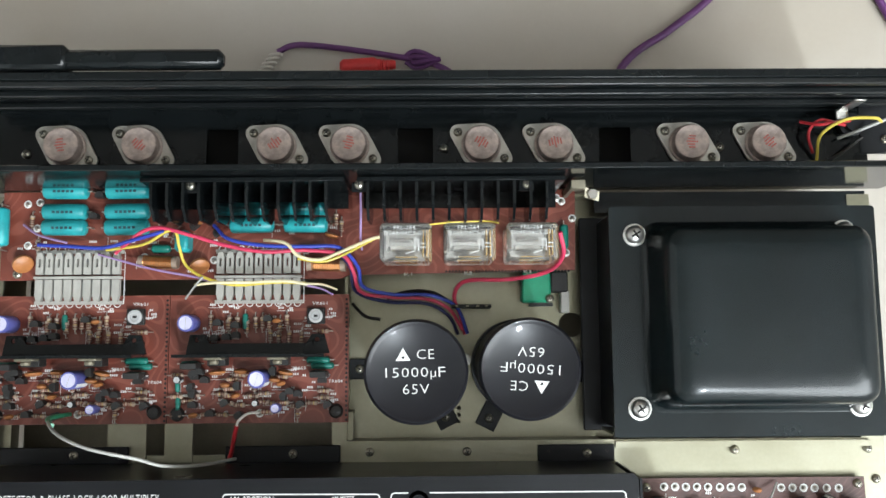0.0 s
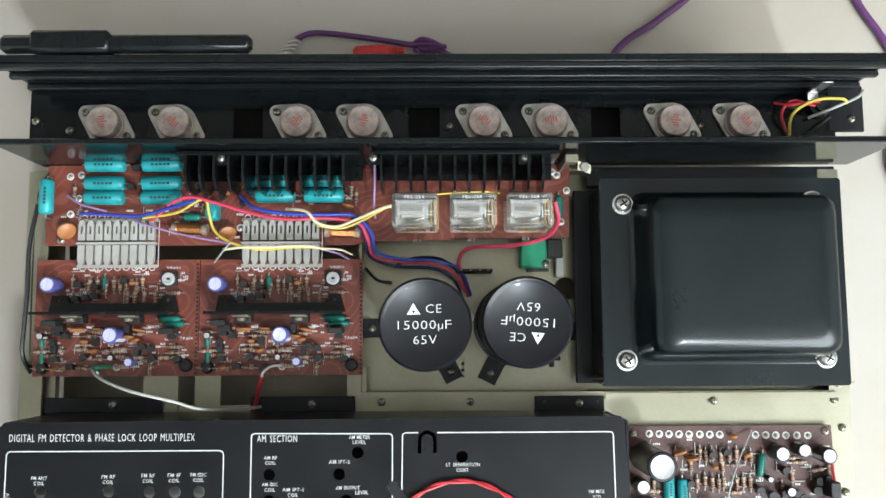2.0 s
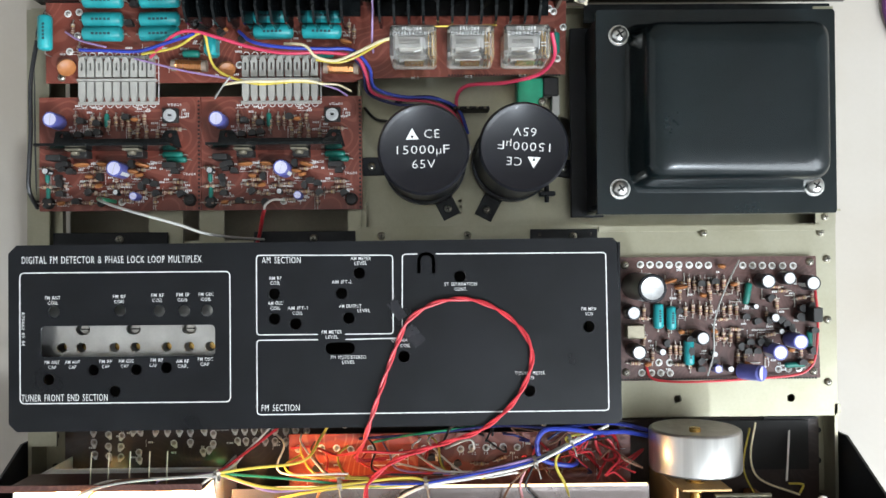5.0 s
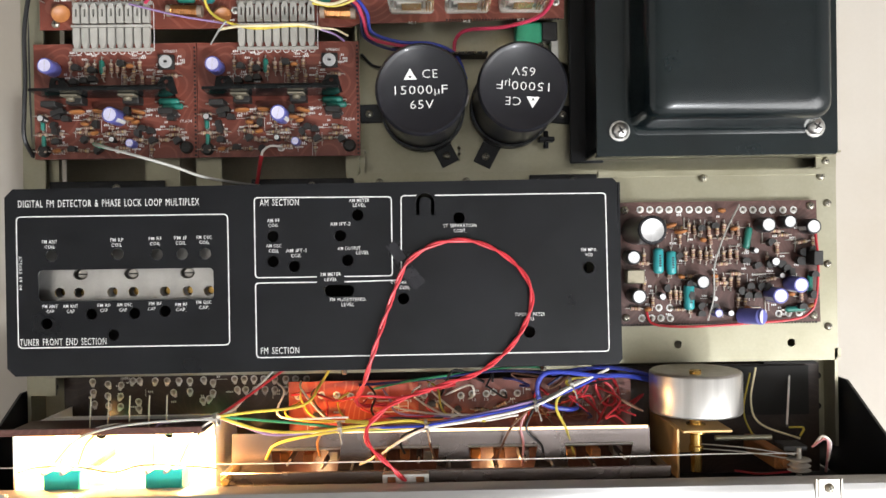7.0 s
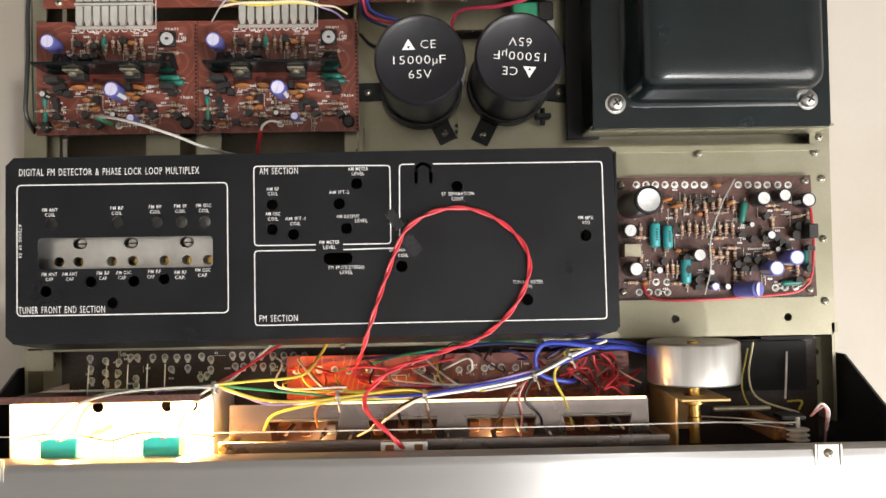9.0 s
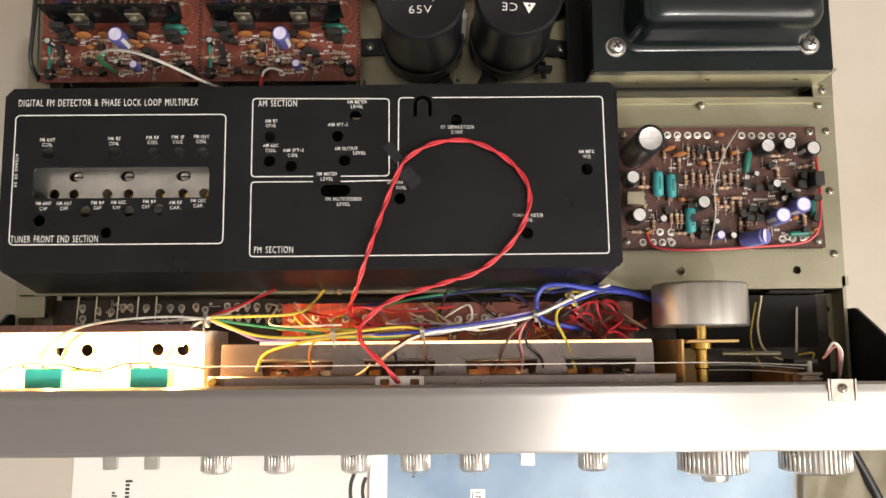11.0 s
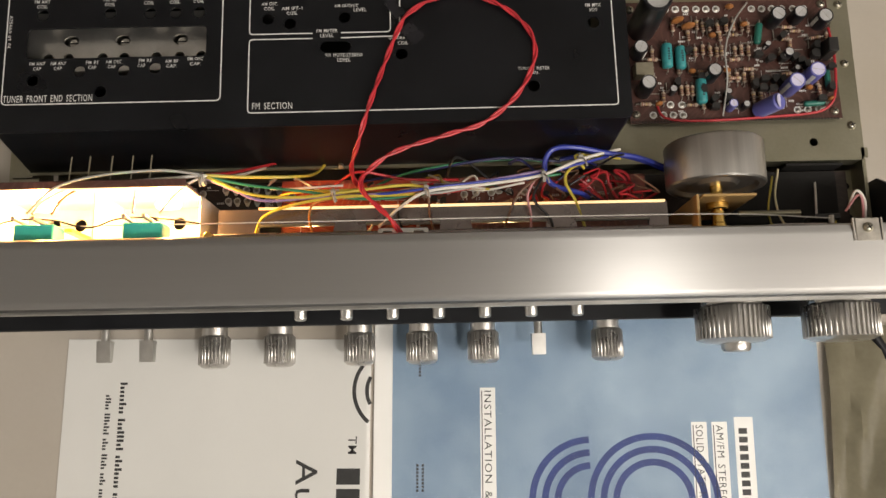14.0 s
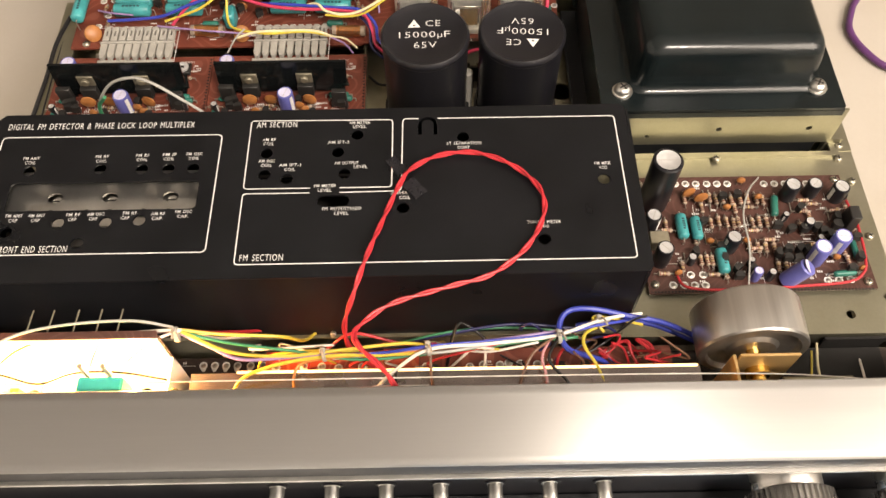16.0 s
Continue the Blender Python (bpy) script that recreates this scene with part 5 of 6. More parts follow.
dots(ab, [(49.6, -35 + 2.6 * k) for k in range(27)], 1.5)
letters("TR602", -40, -33.6, 8, 1.9, 1.58, ab)
letters("R606", -37, -28.4, 7, 1.9, 1.58, ab)
letters("VR601", 30, 29.6, 8.5, 1.8, 1.58, ab)
letters("TR604", 39.5, -14.4, 8, 1.8, 1.58, ab)
for body, x, y in (("C610", -25.8, -9.9), ("C606", -13.2, -10.0), ("TR607", -27.2, 13.1), ("TR608", 18.7, -7.0), ("TR606", 3.3, 12.8)):
    letters(body, x, y, 1.6 * len(body), 1.8, 1.58, ab)
letters("IN", 5.5, -32, 3, 1.9, 1.58, ab)
ab2 = copy_thing(ab, pose(-0.2035, -0.0085, 0.065))

# ---- output board ----
ob_ = thing("output_board", "long red-brown output board with turquoise power resistors under the heatsink", "circuit board", 0, 0, 65)
part("board", Geo().plate([(-250, 36), (-56, 36), (-50, 38), (79, 40), (80, 87), (-250, 87)], [], 0, 1.5), "pcb", ob_)
for x, y, h in ((-241, 44, 4), (-60, 74, 18), (64, 74, 18)):
    part("standoff", Geo().box(x - 3.5, x + 3.5, y - 4, y + 4, -h, 0), "hole", ob_)
for x, y in ((-211.8, 74.6), (-176.4, 74.6), (-211.8, 65.6), (-176.4, 65.6), (-105.4, 66.5), (-74.9, 66.5), (-105.4, 76.5), (-74.9, 76.5), (-211.8, 86.5), (-176.4, 86.5)):
    part("power_resistor", tube_mesh(25, 4.6, "teal", 1.0), None, ob_, "turquoise power resistor", x, y, 1.5, (x * 3) % 3 - 1)
part("power_resistor", tube_mesh(22, 4.4, "teal", 3.0), None, ob_, "turquoise power resistor", -247, 66, 1.5, 90)
part("film_capacitor", Geo().box(-147.5, -140, 51, 63, 1.5, 14, 1.5), "teal", ob_, "turquoise film capacitor")
part("film_resistor", tube_mesh(11, 2.4, "teal_dark"), None, ob_, "", -157.5, 53.5, 1.5, 0)
part("film_resistor", tube_mesh(11, 2.4, "teal_dark"), None, ob_, "", -73, 53, 1.5, 0)
part("film_resistor", tube_mesh(14, 2.6, "teal_dark"), None, ob_, "", 72.5, 59, 1.5, 90)
for x, y in ((-158, 45.5), (-63, 43.5)):
    c = part("choke_coil", Geo().lathe([(3.6, -11), (3.6, -8), (3.4, -8)], 18, 1, pose(0, 0, 5.2, 0, 90, 0)).lathe([(3.4, 8), (3.6, 8), (3.6, 11)], 18, 1, pose(0, 0, 5.2, 0, 90, 0)).lathe([(3.2, -8), (3.2, 8)], 18, 1, pose(0, 0, 5.2, 0, 90, 0)).box(-2, 2, -1, 1, 0, 3, m=1), ["copper", "tan"], ob_, "copper choke wound on a tan core", x, y, 1.5, -2)
    w = Geo().sweep([(-8.2 + 16.4 * k / 136, 3.45 * math.cos(k * math.pi / 4), 5.2 + 3.45 * math.sin(k * math.pi / 4)) for k in range(137)], 0.42, 6, per=1)
    part("winding", w, "copper", c)
for x, y, a in ((-235, 45, 35), (-135, 43, 20)):
    part("lens_capacitor", Geo().lathe([(0.5, -2), (4, -1.8), (5.6, -0.8), (5.6, 0.8), (4, 1.8), (0.5, 2)], 18, 0, pose(0, 0, 4.6, 52, 14, 0)).box(-2, 2, -0.5, 0.5, 0, 4), "ceramic", ob_, "orange-brown ceramic capacitor", x, y, 1.5, a)
populate(ob_, 1.5, blacks=[(-195, 72, 6, 0), (-192, 84, 6, 0), (-138, 66, 6, 40), (-150, 70, 5, 0), (-125, 62, 5, 30)], resistors=[(-232, 70, 2, 90), (-228, 56, 2, 90), (-150, 62, 2, 60), (-55, 66, 2, 90), (-58, 70, 2, 90)], discs=[(-137, 68, 5, 3.4), (-60, 60, 5, 4)], pads=[(-236, 80), (-229, 81), (-235, 56), (-230, 66), (-168, 49), (-128, 47), (-122, 51), (-150, 78), (-146, 74), (72, 80), (78, 70), (74, 50), (69, 82)])
marks(ob_, 1.56, -245, -60, 38, 72, 40, 7)
dots(ob_, [(5 + 1.9 * k, 39.6) for k in range(38)], 1.5)
for k, x in enumerate((-17, 17.5, 51.5)):
    letters("K%d" % (k + 1), x - 2, 37.2 + k * 0.6, 4.4, 1.8, 1.58, ob_)
part("edge_screw", SCREW, None, ob_, "", -240, 39.5, 1.5)
clip = thing("fuse_clip", "bent bright metal clip at the end of the output board", "clip", 74, 84, 66.5)
part("clip_plate", Geo().box(-2, 6, -3, 2, 26, 35, 0.5).box(-1, 1, -2, 2, 0, 28).add([(6, -2, 33), (14, -4, 31), (14, -9, 29), (6, -7, 31), (6, -2, 32), (14, -4, 30), (14, -9, 28), (6, -7, 30)], [(0, 3, 2, 1), (4, 5, 6, 7), (0, 1, 5, 4), (2, 3, 7, 6), (1, 2, 6, 5), (0, 4, 7, 3)]), "pan", clip)
part("nut", Geo().cyl(10, -5.5, 30.5, 33.5, 3.0, 6, 0.4), "tin", clip)

for x0 in (-228.5, -126):
    fc = thing("flat_connector", "ivory ribbon-pin connector bridging the amplifier and output boards", "connector", x0, 0, 66.5, 0, "board connectors")
    part("base_strip", Geo().box(-0.6, 49, 36.4, 38, 0, 4.4, 0.3).box(-0.8, 49.2, 51, 53, 0, 1.2).box(-0.8, 49.2, 22, 24, 0, 1.2), "nylon", fc)
    for k in range(9):
        x = 2.6 + 5.42 * k
        part("contact_finger", Geo().plate([(x - 2.1, 39), (x + 2.1, 39), (x + 2.1, 48.5), (x + 1.2, 51.5), (x - 1.2, 51.5), (x - 2.1, 48.5)], [rounded(x - 0.6, x + 0.6, 43, 48, 0.5, 2)], 1, 4), "nylon", fc)
        part("contact_finger", Geo().plate([(x - 2.1, 36), (x + 2.1, 36), (x + 2.1, 27), (x + 1.1, 23.4), (x - 1.1, 23.4), (x - 2.1, 27)], [], 1, 4), "nylon", fc)
    po = Geo().stroke([(49.6, 52), (49.6, 22.4), (-1, 22.4)], 0.4, 0.1)
    for k in range(9):
        for y in (22.2, 53.4):
            po.stroke(circle(2.6 + 5.42 * k, y, 1.9, 10), 0.45, 0.12, closed=True)
    part("printed_outline", po, "print", fc)

# ---- driver heatsinks under the rear lip ----
for x0, n, p in ((-152, 12, 8.4), (-37.5, 12, 8.65)):
    dh = thing("driver_heatsink", "black finned driver heatsink tucked under the rear lip", "heatsink", 0, 0, 66.5, 0, "driver heatsinks")
    part("back_plate", Geo().box(x0 - 5, x0 + p * n + 2, 84.4, 87, 0, 42, 0.4), "anod", dh)
    for k in range(n):
        x = x0 + p * k
        v = [(x, 84.5, 10), (x, 84.5, 41), (x, 72, 41), (x, 64.5, 34), (x, 64.5, 18), (x, 69, 10)]
        g = Geo().add(v + [(a + 1.5, b, c) for a, b, c in v], [(0, 1, 2, 3, 4, 5), (11, 10, 9, 8, 7, 6)] + [(i, 6 + i, 6 + (i + 1) % 6, (i + 1) % 6) for i in range(6)])
        part("fin", g, "anod", dh)
    part("base_plate", Geo().box(x0 - 4, x0 + p * n + 1, 75, 84.4, 8, 9.6, 0.3), "anod", dh)
    for x in ((-131.2, -41.6) if x0 < -100 else (47.9,)):
        part("fixing_screw", SCREW, None, dh, "", x, 83.2, 37.5)
        part("screw_tab", Geo().box(x - 4, x + 4, 79.2, 84.6, 36, 37.5, 0.3), "anod", dh)
    part("mounting_foot", Geo().box(x0 - 4, x0 + 4, 80, 84.4, 0, 4), "anod", dh)

# ---- relays ----
for k, x in enumerate((-17, 17.5, 51.5)):
    r = thing("relay", "clear plastic cased relay with white part number on top", "relay", x, 53.2, 66.5, 0, "speaker relays")
    shell = Geo().box(-14, 14, -10.3, 10.3, 1, 31.5, 1.6)
    s_ = part("case", shell, "clear", r, "clear plastic dust cover")
    s_.visible_shadow = False
    part("base_block", Geo().box(-13, 13, -9.5, 9.5, 0, 5, 0.4), "nylon", r)
    part("coil", Geo().rod((-9, 2, 12), (6, 2, 12), 5.5, 18, 0.5), "nylon", r, "pale taped coil")
    part("yoke", Geo().box(-10, 8, -1.5, 5.5, 18.5, 20, 0.2).box(7.2, 8.4, -2, 6, 5, 20).box(-11, -9.8, -3, 6, 5, 24), "steel", r)
    sp = Geo()
    for i in range(14):
        sp.lathe([(1.1, 0), (1.35, 0.3), (1.1, 0.6)], 10, 0, pose(-8.6 + i * 0.9, 1.5, 23.5, 0, 90, 0), False, False)
    part("spring", sp, "steel", r)
    part("contact_arm", Geo().box(9, 9.6, -7, 7, 5, 26).box(11, 11.6, -7, 7, 5, 24).box(-6, 6, -8, -7.4, 8, 22), "brass", r)
    letters("FRL-264", -6.4, 6.6, 11.5, 2.2, 31.56, r)
    letters("D048/04CS-01", -11.6, 3.6, 21, 2.2, 31.56, r)
    part("printed_diagram", Geo().stroke([(5, -4), (5, 1), (7, 1), (7, -5)], 0.5, 31.56).stroke([(8, -1), (11, -1)], 0.5, 31.56).stroke([(8, -3), (11, -3)], 0.5, 31.56).stroke([(0, -6.5), (5, -5)], 0.5, 31.56), "print", r)

# ---- green part on the capacitor plate ----
gp = thing("terminal_block", "green moulded rectifier block with black and white ends", "terminal block", 60, 31, 47)
part("body", Geo().box(-11, 6, -9, 9, 0, 12, 1.2), "green_cap", gp)
part("end_cap", Geo().box(6, 16, -3, 9, 0, 12, 0.8).box(-6, 8, -11, -9, 0, 4), "epoxy", gp)
part("tab", Geo().box(12, 17, -15, -2, 0, 9, 0.6), "nylon", gp)
screw(gp, 5, -7, 12, 20)
lug = thing("solder_lug_strip", "small solder lug strip between the two capacitors", "terminal strip", 17, 20, 47)
part("strip", Geo().box(-9, 14, -1, 1, 0, 14, 0.3), "epoxy", lug)
for x in (-6, 0, 6, 11):
    part("lug", Geo().box(x - 0.8, x + 0.8, -0.5, 0.5, 12, 18, 0.2), "pan", lug)
part("sleeve_pair", Geo().rod((-2, -30, 4), (-2, -30, 42), 3.2, 12, 0.6), "nylon", lug)

# ---- switch wiring at the heatsink end ----
sw = thing("thermal_switch", "small bracket with a bright metal thermal switch at the heatsink end", "switch", 240, 130, 81)
part("switch_body", Geo().lathe([(7, 0.5), (7, 4), (5, 4.6), (5, 8)], 20, 0, pose(-6, -10, 0)), "black", sw)
part("spring_clip", Geo().box(-15.4, -8.4, -3.2, -2, 6, 27, 0.5).box(-15.4, -8.4, -8, -2, 5, 6.4, 0.4), "steel", sw, "bright spring clip")
for pts, c in (([(206, 122, 83), (212, 118, 92), (222, 119, 94), (232, 121, 88)], "red"), ([(214, 100, 83), (213, 112, 92), (224, 119, 98), (240, 120, 98), (246, 119, 94)], "yellow"), ([(212, 104, 83), (208, 114, 88), (214, 121, 90), (228, 118, 90)], "red"), ([(226, 112, 84), (238, 116, 92), (252, 122, 94), (259, 128, 88)], "grey"), ([(218, 98, 83), (228, 104, 85), (238, 112, 88)], "black")):
    wire(c, 1.3, pts, "output")

# ---- tone board on the right deck ----
tb = thing("tone_board", "dark brown preamplifier board packed with resistors and capacitors", "circuit board", 0, 0, 62)
part("board", Geo().plate([(112, -155.5), (240, -154.5), (238, -77), (112, -77)], [], 3, 4.5), "pcb_dark", tb)
part("spacer", Geo().box(114, 120, -152, -146, 0, 3).box(230, 236, -152, -146, 0, 3).box(114, 120, -86, -80, 0, 3).box(230, 236, -86, -80, 0, 3), "tin", tb)
populate(tb, 4.5, TB_RES_A + TB_RES_B, TB_CANS, TB_VIOLET, TB_TEAL, [(149.4, -95.9, 6, 4.2), (143, -92, 6, 4), (176, -83, 4, 2.5)], TB_BLACK, TB_PADS)
for x, y in ((115.8, -150), (235.4, -150.3), (234, -80.7), (115.7, -81.9)):
    part("brass_screw", SCREW, None, tb, "", x, y, 4.5, x)
part("lying_capacitor", Geo().rod((188.5, -149.7, 5.8), (196.0, -149.1, 21.5), 5.0, 22, 0.8), "violet_can", tb, "tilted violet capacitor")
part("capacitor_top", Geo().rod((196.0, -149.1, 21.5), (196.1, -149.1, 21.6), 4.2, 22), "violet_top", tb)
part("power_device", Geo().box(229, 235, -118, -109, 4.5, 20, 0.5), "epoxy", tb)
part("shield_can", Geo().box(115, 126, -128, -119.5, 4.5, 13, 0.5), "pan", tb, "small grey shield can")
part("lead", Geo().sweep([(x, y, z - 62) for x, y, z in TB_LEAD], 0.55, 8), "w_grey", tb, "arched grey lead")
part("lead", Geo().sweep([(x, y, z - 62) for x, y, z in TB_RED], 0.8, 8), "w_red", tb, "red lead along the edge")
marks(tb, 4.56, 118, 232, -150, -84, 70, 11)
dots(tb, [(113.5 + 1.9 * k, -154.6) for k in range(66)], 4.5)
rj = random.Random(5)
jm = Geo().rod((-3, 0, 0.6), (3, 0, 0.6), 0.35, 6).rod((-3, 0, -0.2), (-3, 0, 0.7), 0.35, 6).rod((3, 0, -0.2), (3, 0, 0.7), 0.35, 6).mesh("jumper", ["tin"])
for k in range(34):
    part("jumper", jm, None, tb, "", rj.uniform(122, 230), rj.uniform(-148, -88), 4.7, rj.choice((0, 90, 90)))

rt = random.Random(77)
spots = [(x + rt.uniform(-1.4, 1.4), y + rt.uniform(-1.4, 1.4)) for x in range(128, 234, 7) for y in range(-144, -88, 7) if not (130 < x < 160 and -122 < y < -106)]
rt.shuffle(spots)
populate(tb, 4.5, [(x, y, 2, rt.choice((90, 90, 0))) for x, y in spots[:22]], [(x, y, 7, 1.9) for x, y in spots[22:25]], discs=[(x, y, 4, 2.2) for x, y in spots[25:33]], blacks=[(x, y, 5, rt.choice((0, 90, 40))) for x, y in spots[33:50] if x > 140])

# ---- boards behind the front panel ----
mb = thing("switch_board", "dark brown switch board with rows of soldered pads", "circuit board", 0, 0, 14)
part("board", Geo().box(-246, 246, -254, -183, 34.5, 36.3), "pcb_black", mb)
part("stand", Geo().box(-240, -230, -250, -240, 0, 34.5).box(230, 240, -250, -240, 0, 34.5), "hole", mb)
for x, y in PADS_L + PADS_R:
    part("solder_pad", DROP, None, mb, "", x, y, 36.3, x % 7 * 8 - 24)
marks(mb, 36.4, -235, -100, -205, -185, 16, 21)
rb_ = thing("selector_board", "red selector board, lamp glow in its colour, under the front wiring harness", "circuit board", 0, 0, 50)
# left half takes the lamp-lit colour, right half the plain board
part("board", Geo().box(-98, -16.4, -222, -187, 15.5, 17.2), "pcb_red", rb_)
part("board", Geo().box(-16, 118, -222, -187, 15.5, 17.2), "pcb", rb_, "darker red-brown board half")
for body, x in (("7", -51.5), ("8", -22), ("9", -14), ("10", -8), ("11", 9.5), ("12", 17.5), ("13", 25.2)):
    letters(body, x, -201, 1.3 * len(body), 1.8, 17.3, rb_)
part("pillar", Geo().box(-90, -84, -218, -210, 0.4, 15.5).box(100, 106, -218, -210, 0.4, 15.5), "hole", rb_)
populate(rb_, 17.2, discs=[(-78, -206, 5, 3), (60, -204, 4, 3)], blacks=[(-80, -207, 6, 0), (-8, -201, 6, 0), (-2, -203, 6, 90), (8, -205, 6, 30), (58, -200, 5, 0), (70, -200, 6, 0), (84, -205, 6, 40)], resistors=[(22, -206, 2, 0), (36, -203, 2, 20), (66, -208, 2, 90), (75, -207, 2, 80), (90, -200, 2, 10)], pads=PADS_RED)
part("power_device", Geo().box(-16, 4, -211, -208, 17.5, 29, 0.4), "copper", rb_, "copper-coloured heat tab")
part("printed_frame", Geo().stroke([(-45.5, -200), (-23, -200), (-23, -207), (-45.5, -207)], 0.5, 17.3, closed=True).stroke([(-45.5, -203.5), (-23, -203.5)], 0.4, 17.3).stroke([(-29, -200), (-29, -207)], 0.4, 17.3), "print", rb_)
marks(rb_, 17.3, -90, 110, -218, -190, 22, 23)

wire("grey", 0.9, [(-216, -219, 131), (-203, -206, 131), (-181, -199.5, 130.5), (-149, -197, 129.5), (-130, -198, 124)], "front")

# ---- lamp housing ----
lb = thing("lamp_housing", "open white lamp housing glowing from two lit bulbs", "lamp housing", 0, 0, 50.4)
part("housing_floor", Geo().plate([(-241, -246), (-136, -246), (-136, -204), (-241, -204)], [circle(x, -214.5, 3.7, 18) for x in (-226, -211, -169, -154)], 28.6, 30), "white", lb)
part("housing_wall", Geo().box(-242, -241, -246, -203.6, 0, 74), "white", lb)
part("housing_wall", Geo().box(-136, -135, -246, -203.6, 0, 53), "white", lb)
part("housing_wall", Geo().box(-241, -136, -205.2, -204.4, 30, 76), "white", lb)
part("rear_skin", Geo().box(-246, -135, -204.3, -203.4, 43, 76), "pcb_dark", lb, "brown outer skin")
part("housing_wall", Geo().box(-241, -136, -247, -246, 0, 76), "white", lb)
for x in (-201, -191, -179, -168, -158):
    part("terminal_pin", Geo().rod((x, -185, 67), (x, -203.6, 69.5), 0.42, 8), "pan", lb, "bare pin sticking out of the rear skin")
part("divider", Geo().box(-186.6, -185.8, -245.8, -205.2, 30, 70), "white", lb)
part("lip", Geo().box(-262, -136, -205, -201, 76.1, 77, 0.3), "pcb_dark", lb, "brown plastic lip")
for x in (-218, -151):
    part("bulb", Geo().lathe([(0.5, -7), (2.6, -5.5), (3, 0), (2.6, 5.5), (0.5, 7)], 14, 0, pose(x, -210, 58, 0, 90, 0)), "bulb", lb, "lit bulb")
    pl = bpy.data.lights.new("dial_bulb", "POINT")
    pl.energy, pl.color, pl.shadow_soft_size = 1.3, (1.0, 0.50, 0.17), 0.003
    new("dial_bulb", pl).location = (x / 1000, -0.2105, 0.1165)
part("bulb_bracket", Geo().box(-203, -199, -226, -224, 30, 66), "brass", lb)
part("guide_post", Geo().rod((-123.5, -232, 0), (-123.5, -232, 78), 2.4, 12, 0.4), "brass", lb, "brass guide post")
for x in (-214.5, -158.5):
    tbk = thing("meter_terminal", "turquoise plastic meter socket with two soldered tags", "socket", x, -234, 80.4)
    part("socket_body", Geo().box(-9, 11.5, -10, 10, 35, 48.6, 0.8), "teal_block", tbk)
    part("stalk", Geo().box(-4, 4, -6, -2, 0, 35.5), "white", tbk)
    for d in (-4.5, 5.5):
        part("tag", Geo().box(d - 1.0, d + 1.0, 9.8, 11.6, 44, 56, 0.3).rod((d, 10.8, 52), (d, 11, 58.5), 1.1, 8), "tin", tbk)
tag_wire = solid("wire", Geo().sweep([(-240, -226, 124), (-226, -222, 128), (-205, -222, 128.5), (-186, -226, 126), (-170, -222, 128), (-150, -222, 128.5), (-128, -225, 126)], 0.5, 6), "w_black_w", "thin black wire linking the lamp sockets", "wire", "front wiring harness")

# ---- dial shelf, cord and flywheel ----
ds = thing("dial_shelf", "bent bright metal dial shelf with four rectangular windows", "shelf", 0, 0, 50.4)
wins = [(-103.5, -62), (-44.8, -3.8), (13, 54.5), (70.5, 111)]
part("shelf_plate", Geo().plate([(-127, -256), (122, -256), (121, -212), (-126, -212)], [[(a + 2.5, -236), (b - 2.5, -236), (b, -221.5), (a, -221.5)] for a, b in wins], 48.6, 49.6), "pale_metal", ds)
part("light_guide", Geo().rod((-104, -211.6, 49.2), (120, -211.6, 49.2), 0.9, 10), "lit_edge", ds, "glowing rear edge of the dial light guide")
for x in (-124, 118):
    part("shelf_leg", Geo().box(x - 2, x + 2, -256, -240, 0, 48.6), "steel", ds)
for a, b in wins:
    part("window_rim", Geo().rod((a, -221.4, 50), (b, -221.4, 50), 0.9, 8), "steel", ds)
for k, x in enumerate((-92, -72, -36, -16, 2, 30, 46, 62, 88, 104, -55)):
    part("post_pin", Geo().rod((x, -228 - k % 3 * 3, 30), (x, -228 - k % 3 * 3, 60), 0.7, 8, m=0).rod((x, -228 - k % 3 * 3, 30), (x, -228 - k % 3 * 3, 48), 1.5, 8, m=1), ["tin", "epoxy"], ds)
part("ledge", Geo().box(-128, 128, -236.4, -229.4, 68.0, 70.0, 0.6), "pale_metal", ds, "brushed aluminium ledge behind the bezel")
for x in (-127, 127):
    part("ledge_leg", Geo().box(x - 1, x + 1, -235, -231, 0, 68.2), "steel", ds)
part("lower_board", Geo().box(-124, 124, -250, -222, 20, 21.5), "pcb_dark", ds)
for k in range(16):
    x = -112 + k * 14.5
    part("lamp_base", Geo().box(x - 3, x + 3, -233, -227, 21.5, 34 + k % 3 * 3, 0.6), ["epoxy", "copper", "ceramic", "tin"][k % 4], ds)
for x in (-78, 32):
    dl = thing("dial_lamp", "small lit dial lamp under the metal shelf", "lamp", x, -247, 72, 0, "dial lamps")
    part("bulb", Geo().lathe([(0.5, -5), (2.2, -4), (2.4, 0), (2.2, 4), (0.5, 5)], 12, 0, pose(0, 0, 14, 0, 90, 0)), "bulb", dl)
    part("lamp_clip", Geo().box(-6, 6, -1, 1, -1, 11), "tin", dl)
    pl = bpy.data.lights.new("dial_bulb", "POINT")
    pl.energy, pl.color, pl.shadow_soft_size = 0.03, (1.0, 0.58, 0.22), 0.002
    new("dial_bulb", pl).location = (x / 1000, -0.2425, 0.088)
led = thing("stereo_lamp_holder", "small bright bracket holding the twisted red lead", "bracket", -23, -233, 120.2)
part("holder", Geo().plate(rounded(-13, 13, -3.4, 3.2, 1), [rounded(-10.5, -5.5, -2.2, 1.8, 0.5), rounded(5.5, 10.5, -2.2, 1.8, 0.5)], 0.2, 7).box(-13, 13, -4.4, -3.4, 0.2, 8.5), "steel", led)
part("plug_body", Geo().box(-10.2, -5.8, -2, 1.6, 0.2, 5).box(5.8, 10.2, -2, 1.6, 0.2, 5), "ceramic", led)
